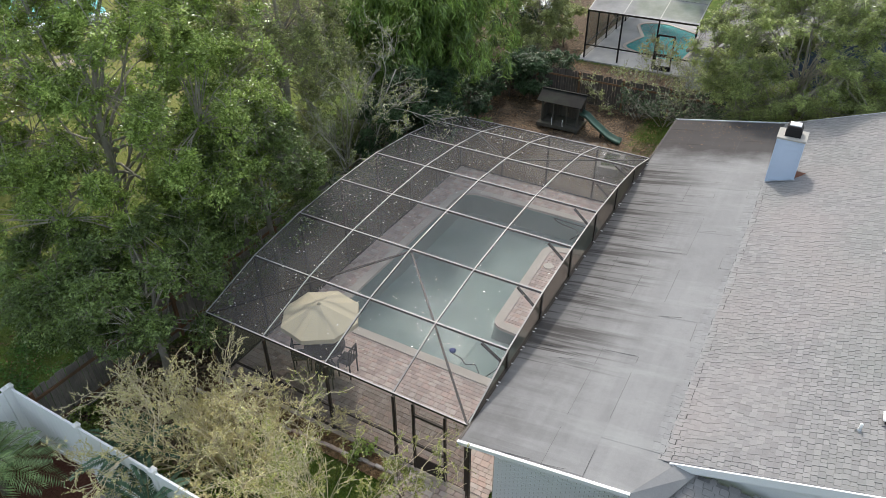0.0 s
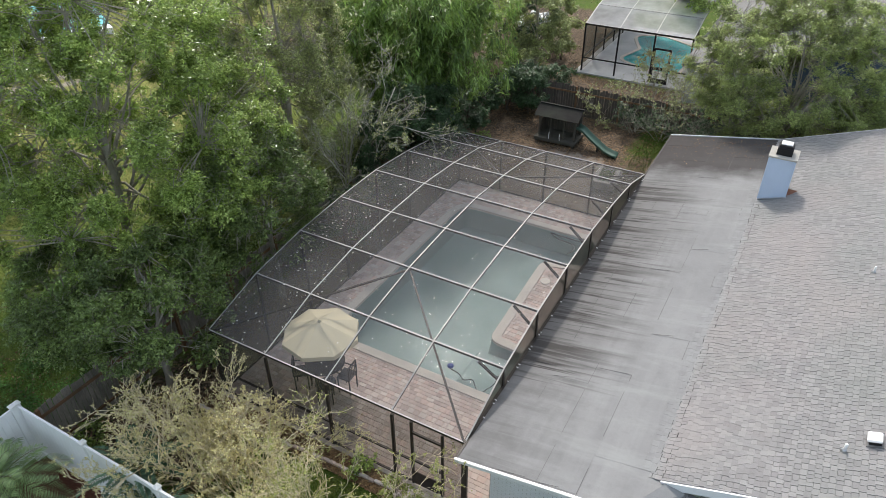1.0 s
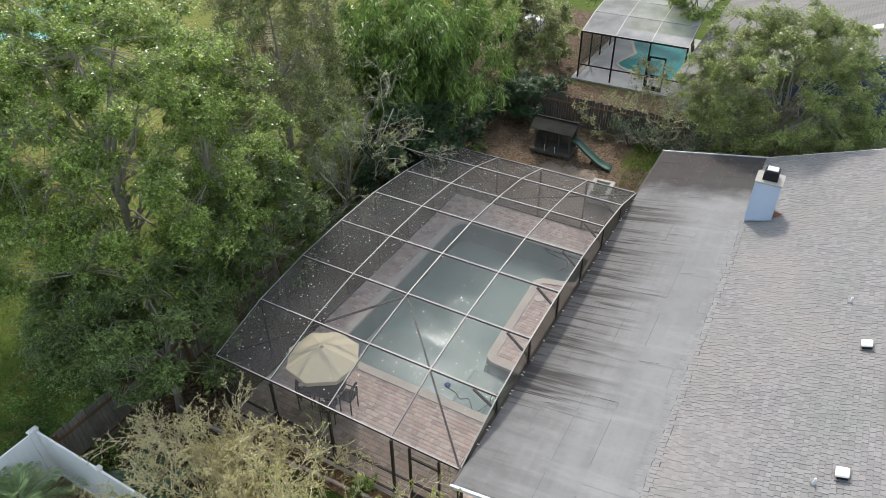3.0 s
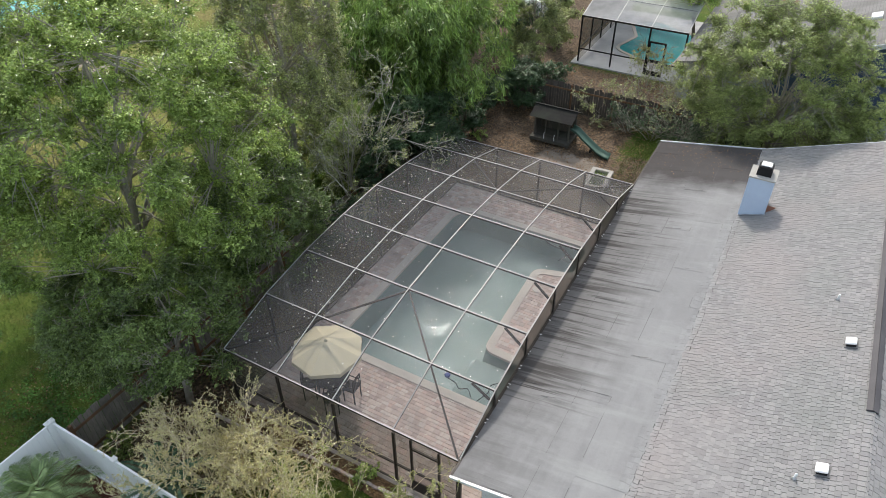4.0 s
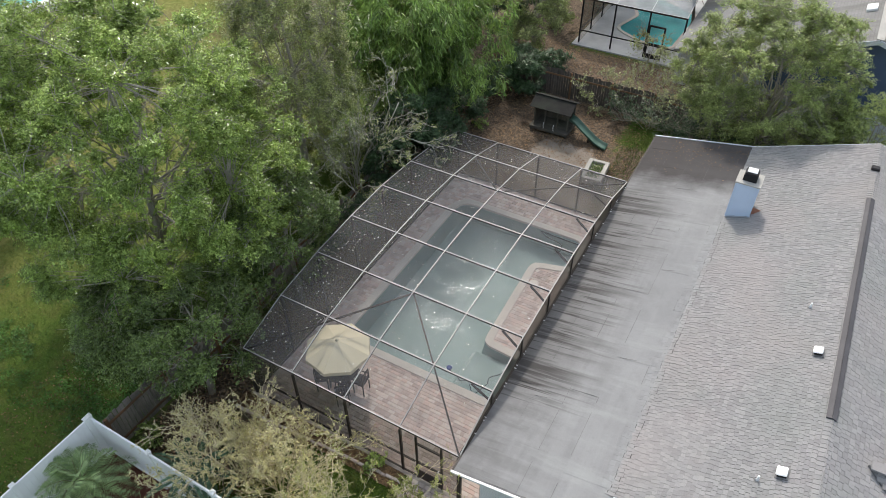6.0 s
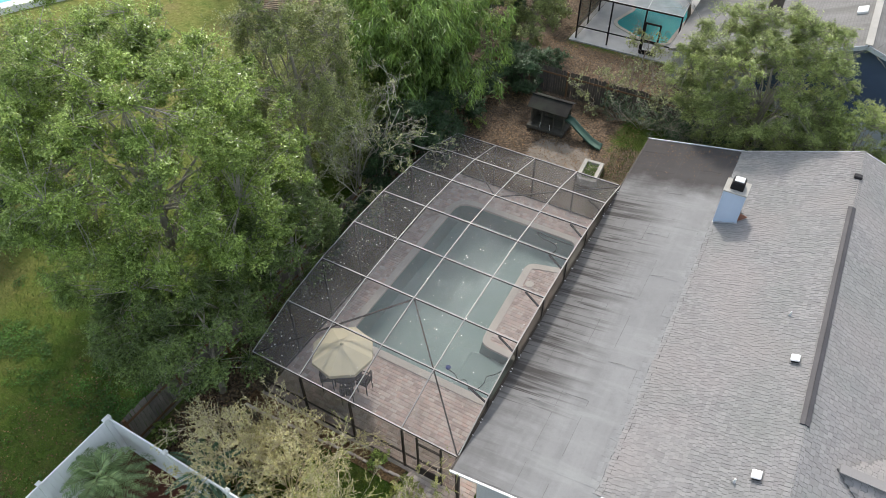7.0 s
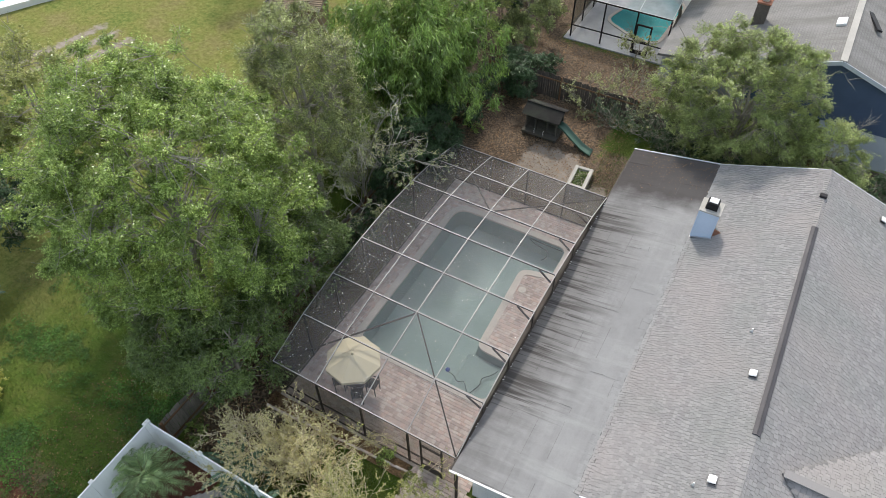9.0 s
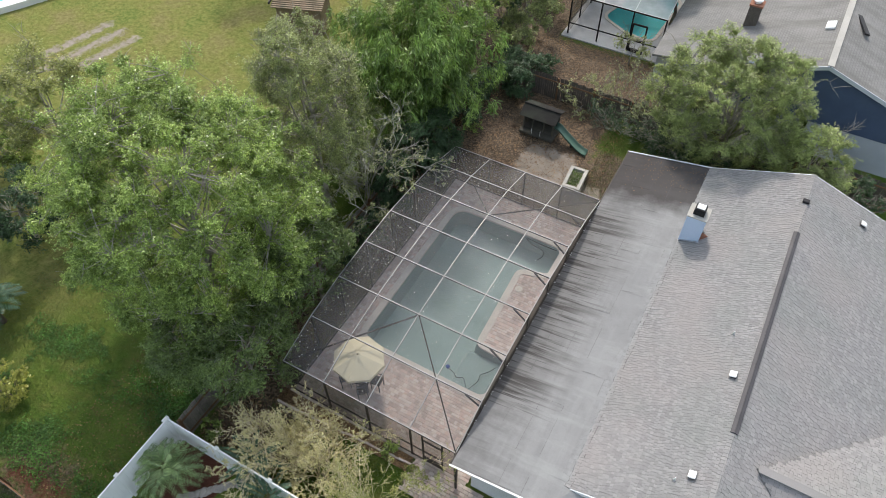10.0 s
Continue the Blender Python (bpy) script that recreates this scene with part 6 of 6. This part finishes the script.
g = np.random.default_rng(123)
pts = []
while len(pts) < 26000:
    x, y = g.uniform(-22, -11.3), g.uniform(-9, 6)
    if noise.noise(Vector((x * 0.45, y * 0.45, 4.0))) + 0.5 * noise.noise(Vector((x * 1.6, y * 1.6, 9.0))) > -0.05 + 0.6 * g.random():
        pts.append((x, y, 0.04 + 0.07 * g.random()))
tagged(part("clover", quads("clover", leaf_quads(g, np.array(pts), np.tile((0, 0, 1.0), (len(pts), 1)), 0.08, 0.8, None, 0.4)), M["clover_leaf"]), "bright green clover patches in the lawn", "clover", kind="stuff")
g = np.random.default_rng(122)
pts = []
while len(pts) < 700:
    x, y = g.uniform(SX[0], SX[-1]), g.uniform(0, CY1)
    if g.random() > 0.14 + 0.86 * (1 - (x - SX[0]) / 8.4) ** 1.5:
        continue
    i = max(k for k in range(7) if SY[k] <= y)
    f = (y - SY[i]) / (SY[i + 1] - SY[i])
    pts.append((x, y, SZ[i] * (1 - f) + SZ[i + 1] * f + 0.012))
tagged(part("leaf_debris", quads("leaf_debris", leaf_quads(g, np.array(pts), np.tile((0, 0, 1.0), (len(pts), 1)), 0.06, 0.55, None, 0.15)), M["petal"]), "pale dry leaves caught on the screen roof", "leaf debris", kind="stuff")
pts = np.column_stack([g.uniform(0.3, 4.6, 260), 19.2 - np.abs(g.normal(0, 1.1, 260)), np.zeros(260)])
pts[:, 2] = [flat_z(x) + 0.02 for x in pts[:, 0]]
tagged(part("roof_leaves", quads("roof_leaves", leaf_quads(g, pts, np.tile((0, 0, 1.0), (260, 1)), 0.06, 0.6, None, 0.2)), M["litter_leaf"]), "brown fallen leaves on the membrane roof", "fallen leaves", kind="stuff")

# ---- single pieces: pavers, shingles, bricks ----
def piece_mesh(name, sx, sy, sz, bevel, m):
    me = bpy.data.meshes.new(name)
    bm = boxes([((0, 0, 0), (sx, sy, sz))], bevel)
    bm.to_mesh(me)
    bm.free()
    me.materials.append(m)
    return me


def box_arrays(items):
    """Joined boxes: (matrix, sx, sy, sz) each, top edges drawn in a little."""
    verts, faces = [], []
    for m, sx, sy, sz in items:
        b = len(verts)
        for z, k in ((-0.5, 0.0), (0.5, 0.004)):
            for x, y in ((-1, -1), (1, -1), (1, 1), (-1, 1)):
                verts.append(m @ Vector((x * (sx / 2 - k), y * (sy / 2 - k), z * sz)))
        faces += [(b + 4, b + 5, b + 6, b + 7), (b, b + 1, b + 5, b + 4), (b + 1, b + 2, b + 6, b + 5), (b + 2, b + 3, b + 7, b + 6), (b + 3, b, b + 4, b + 7)]
    return verts, faces


def lay_pavers():
    r = random.Random(31)
    near, rest = [], []
    hole = grown(POOL, 0.12)
    y, row = 0.02, 0
    while y < CY1:
        d = r.choice((0.14, 0.14, 0.2))
        x = CX0 - r.uniform(0, 0.2)
        while x < CX1 + 0.45:
            w = r.choice((0.14, 0.2, 0.2, 0.24))
            c = (x + w / 2, y + d / 2)
            if not within(c, hole) and c[0] > CX0 - 0.05:
                m = Matrix.Translation((c[0], c[1], DECK - 0.02 + r.uniform(-0.002, 0.003))) @ Matrix.Rotation(r.gauss(0, 0.006), 4, "Z") @ Matrix.Rotation(r.gauss(0, 0.006), 4, "X")
                (near if y < 2.0 and -4.4 < x < 0.1 and len(near) < 290 else rest).append((m, w - 0.007, d - 0.007, 0.045))
            x += w
        y += d
    shared = {}
    for m, sx, sy, sz in near:
        key = (round(sx, 3), round(sy, 3))
        if key not in shared:
            shared[key] = piece_mesh("paver", sx, sy, sz, 0.006, M["paver"])
        part("paver", shared[key], M["paver"], deck).matrix_local = m
    v, f = box_arrays(rest)
    tagged(part("pavers", mesh_of("pavers", v, f), M["paver"], deck), "reddish tumbled concrete pavers", kind="stuff")
    # front walk beside the house
    items = []
    for i in range(9):
        for j in range(14):
            items.append((Matrix.Translation((-1.75 + 0.232 * j + 0.1 * (i % 2), -0.2 - 0.16 * i, 0.045 + r.uniform(-0.003, 0.003))), 0.22, 0.15, 0.06))
    v, f = box_arrays(items)
    tagged(part("paver_walk", mesh_of("paver_walk", v, f), M["paver"]), "paver walk by the screen door", "pavement", kind="structure")


lay_pavers()


def lay_shingles(parent, x0, z0, x1, z1, y0, y1, seed, singles=0, clip=None, course=0.138):
    """Laminated shingles in courses from the low edge (x0, z0) up to (x1, z1); tabs of uneven width and height."""
    r = random.Random(seed)
    run = math.hypot(x1 - x0, z1 - z0)
    ang = math.atan2(z1 - z0, x1 - x0)
    near, rest = [], []
    k = 0
    while k * course < run - 0.02:
        s = k * course
        y, up = y0 - r.uniform(0, 0.3), False
        while y < y1:
            w = r.choice((0.105, 0.125, 0.145, 0.165))
            a, b = max(y, y0), min(y + w, y1)
            if b - a > 0.03:
                up = not up
                drop = r.uniform(0.008, 0.022) if up else -0.005
                ln = course + drop
                h = r.uniform(0.007, 0.010) if up else 0.005
                mid = min(s + (course - drop) / 2, run)
                f = mid / run
                p = Vector((x0 + (x1 - x0) * f, (a + b) / 2, z0 + (z1 - z0) * f))
                if clip is None or clip(p.x, p.y):
                    m = Matrix.Translation(p) @ Matrix.Rotation(-ang, 4, "Y") @ Matrix.Translation((0, 0, h / 2 + 0.002)) @ Matrix.Rotation(0.03, 4, "Y")
                    item = (m, ln, b - a - 0.006, h)
                    (near if len(near) < singles and 1.0 < p.y < 3.6 and x0 + 0.3 < p.x < x1 - 0.6 else rest).append(item)
            y += w
        k += 1
    shared = {}
    for m, sx, sy, sz in near:
        key = (round(sx, 3), round(sy, 3), sz)
        if key not in shared:
            shared[key] = piece_mesh("shingle", sx, sy, sz, 0.0, M["shingle"])
        part("shingle", shared[key], M["shingle"], parent).matrix_local = m
    v, f = box_arrays(rest)
    tagged(part("shingles", mesh_of("shingles", v, f), M["shingle"], parent), "grey laminated asphalt shingles", kind="stuff")


lay_shingles(west, BREAK_X - 0.12, BREAK_Z - 0.03, RIDGE_X, RIDGE_Z, GABLE_Y, ROOF_Y1, 41, 290, lambda x, y: not (4.28 < x < 5.12 and 13.98 < y < 14.82), 0.128)


def lay_on(parent, origin, along, upslope, width, height, seed, keep, m_tab=None, thick=(0.006, 0.012)):
    """Courses on any roof plane: origin at its low corner, unit vectors along the eave and up the slope."""
    r = random.Random(seed)
    along, upslope = Vector(along).normalized(), Vector(upslope).normalized()
    nor = along.cross(upslope)
    if nor.z < 0:
        nor = -nor
    rot = Matrix((upslope, nor.cross(upslope), nor)).transposed().to_4x4()
    items = []
    s = 0.0
    while s < height:
        u, up = -r.uniform(0, 0.3), False
        while u < width:
            w = r.choice((0.14, 0.18, 0.23))
            up = not up
            drop = r.uniform(0.012, 0.03) if up else -0.006
            p = Vector(origin) + along * (u + w / 2) + upslope * (s + 0.069 - drop / 2)
            if keep(p.x, p.y):
                m = Matrix.Translation(p + nor * 0.01) @ rot
                items.append((m, 0.138 + drop, w - 0.007, thick[1] * r.uniform(0.85, 1.0) if up else thick[0]))
            u += w
        s += 0.138
    v, f = box_arrays(items)
    tagged(part("shingles", mesh_of("shingles", v, f), m_tab or M["shingle"], parent), "grey laminated asphalt shingles", kind="stuff")


lay_on(east, (EAST_X, GABLE_Y, EAST_Z), (0, 1, 0), (RIDGE_X - EAST_X, 0, RIDGE_Z - EAST_Z), ROOF_Y1 - GABLE_Y, 6.72, 42, lambda x, y: GABLE_Y < y < ROOF_Y1)
lay_on(wing, (2.6, -3.4, 1.98), (1, 0, 0), (0, 4.02, 1.3), 9.9, 4.2, 43, lambda x, y: x > 2.6 + 0.47 * (y + 3.4) + 0.1 and y < 0.6)
lay_on(CROSS_N, (9.5, 9.85, 2.64), (1, 0, 0), (0, -5.95, 2.02), 7.0, 6.27, 44, lambda x, y: x > 9.95 + 0.95 * (y - 3.9) and y > 3.95)
lay_on(CROSS_S, (9.5, 0.2, 3.0), (1, 0, 0), (0, 3.7, 1.66), 7.0, 4.05, 45, lambda x, y: x > 9.95 + 1.16 * (3.9 - y) and y < 3.85)

# lowest courses, rolled over with grey roof coating
lay_on(low_roof, (3.72, GABLE_Y + 0.15, flat_z(3.72) + 0.002), (0, 1, 0), (1, 0, flat_z(1) - flat_z(0)), ROOF_Y1 - GABLE_Y - 0.2, 0.58, 46, lambda x, y: GABLE_Y + 0.2 < y < ROOF_Y1 - 0.1 and x > 3.98 - 0.25 * noise.noise(Vector((y * 0.7, 1.7, 0))), M["membrane"], (0.0015, 0.004))
# torn dark seams where the coating ends
r = random.Random(47)
for sx, y1 in ((4.24, 13.7), (4.42, 13.5)):
    bm = bmesh.new()
    y = GABLE_Y + 0.05
    while y < y1:
        ln = r.uniform(0.06, 0.2)
        x = sx + r.gauss(0, 0.022)
        if r.random() < 0.8:
            bar(bm, (x, y, slope_z(x) + 0.021), (x, min(y + ln, y1), slope_z(x) + 0.021), r.uniform(0.006, 0.02), 0.008)
        y += ln + r.uniform(0.0, 0.05)
    tagged(part("seam", bm, M["tar"], west, "open dark seam between courses"), kind="stuff")


def lay_bricks():
    """White painted brick facing of the front wall."""
    r = random.Random(51)
    top, rest = [], []
    z, row = 2.42, 0
    while z > 0.1:
        x = 0.72 - (0.1 if row % 2 else 0)
        while x < 3.95:
            a, b = max(x, 0.72), min(x + 0.2, 3.98)
            if b - a > 0.04:
                m = Matrix.Translation(((a + b) / 2, -0.0 + r.uniform(-0.002, 0.002), z)) @ Matrix.Rotation(math.pi / 2, 4, "X")
                (top if len(top) < 290 else rest).append((m, b - a, 0.064, 0.02))
            x += 0.21
        z -= 0.075
        row += 1
    shared = {}
    for m, sx, sy, sz in top:
        key = round(sx, 3)
        if key not in shared:
            shared[key] = piece_mesh("brick", sx, sy, sz, 0.004, M["white_paint"])
        part("brick", shared[key], M["white_paint"], wall).matrix_local = m
    v, f = box_arrays(rest)
    tagged(part("bricks", mesh_of("bricks", v, f), M["white_paint"], wall), "white painted bricks", kind="stuff")


lay_bricks()
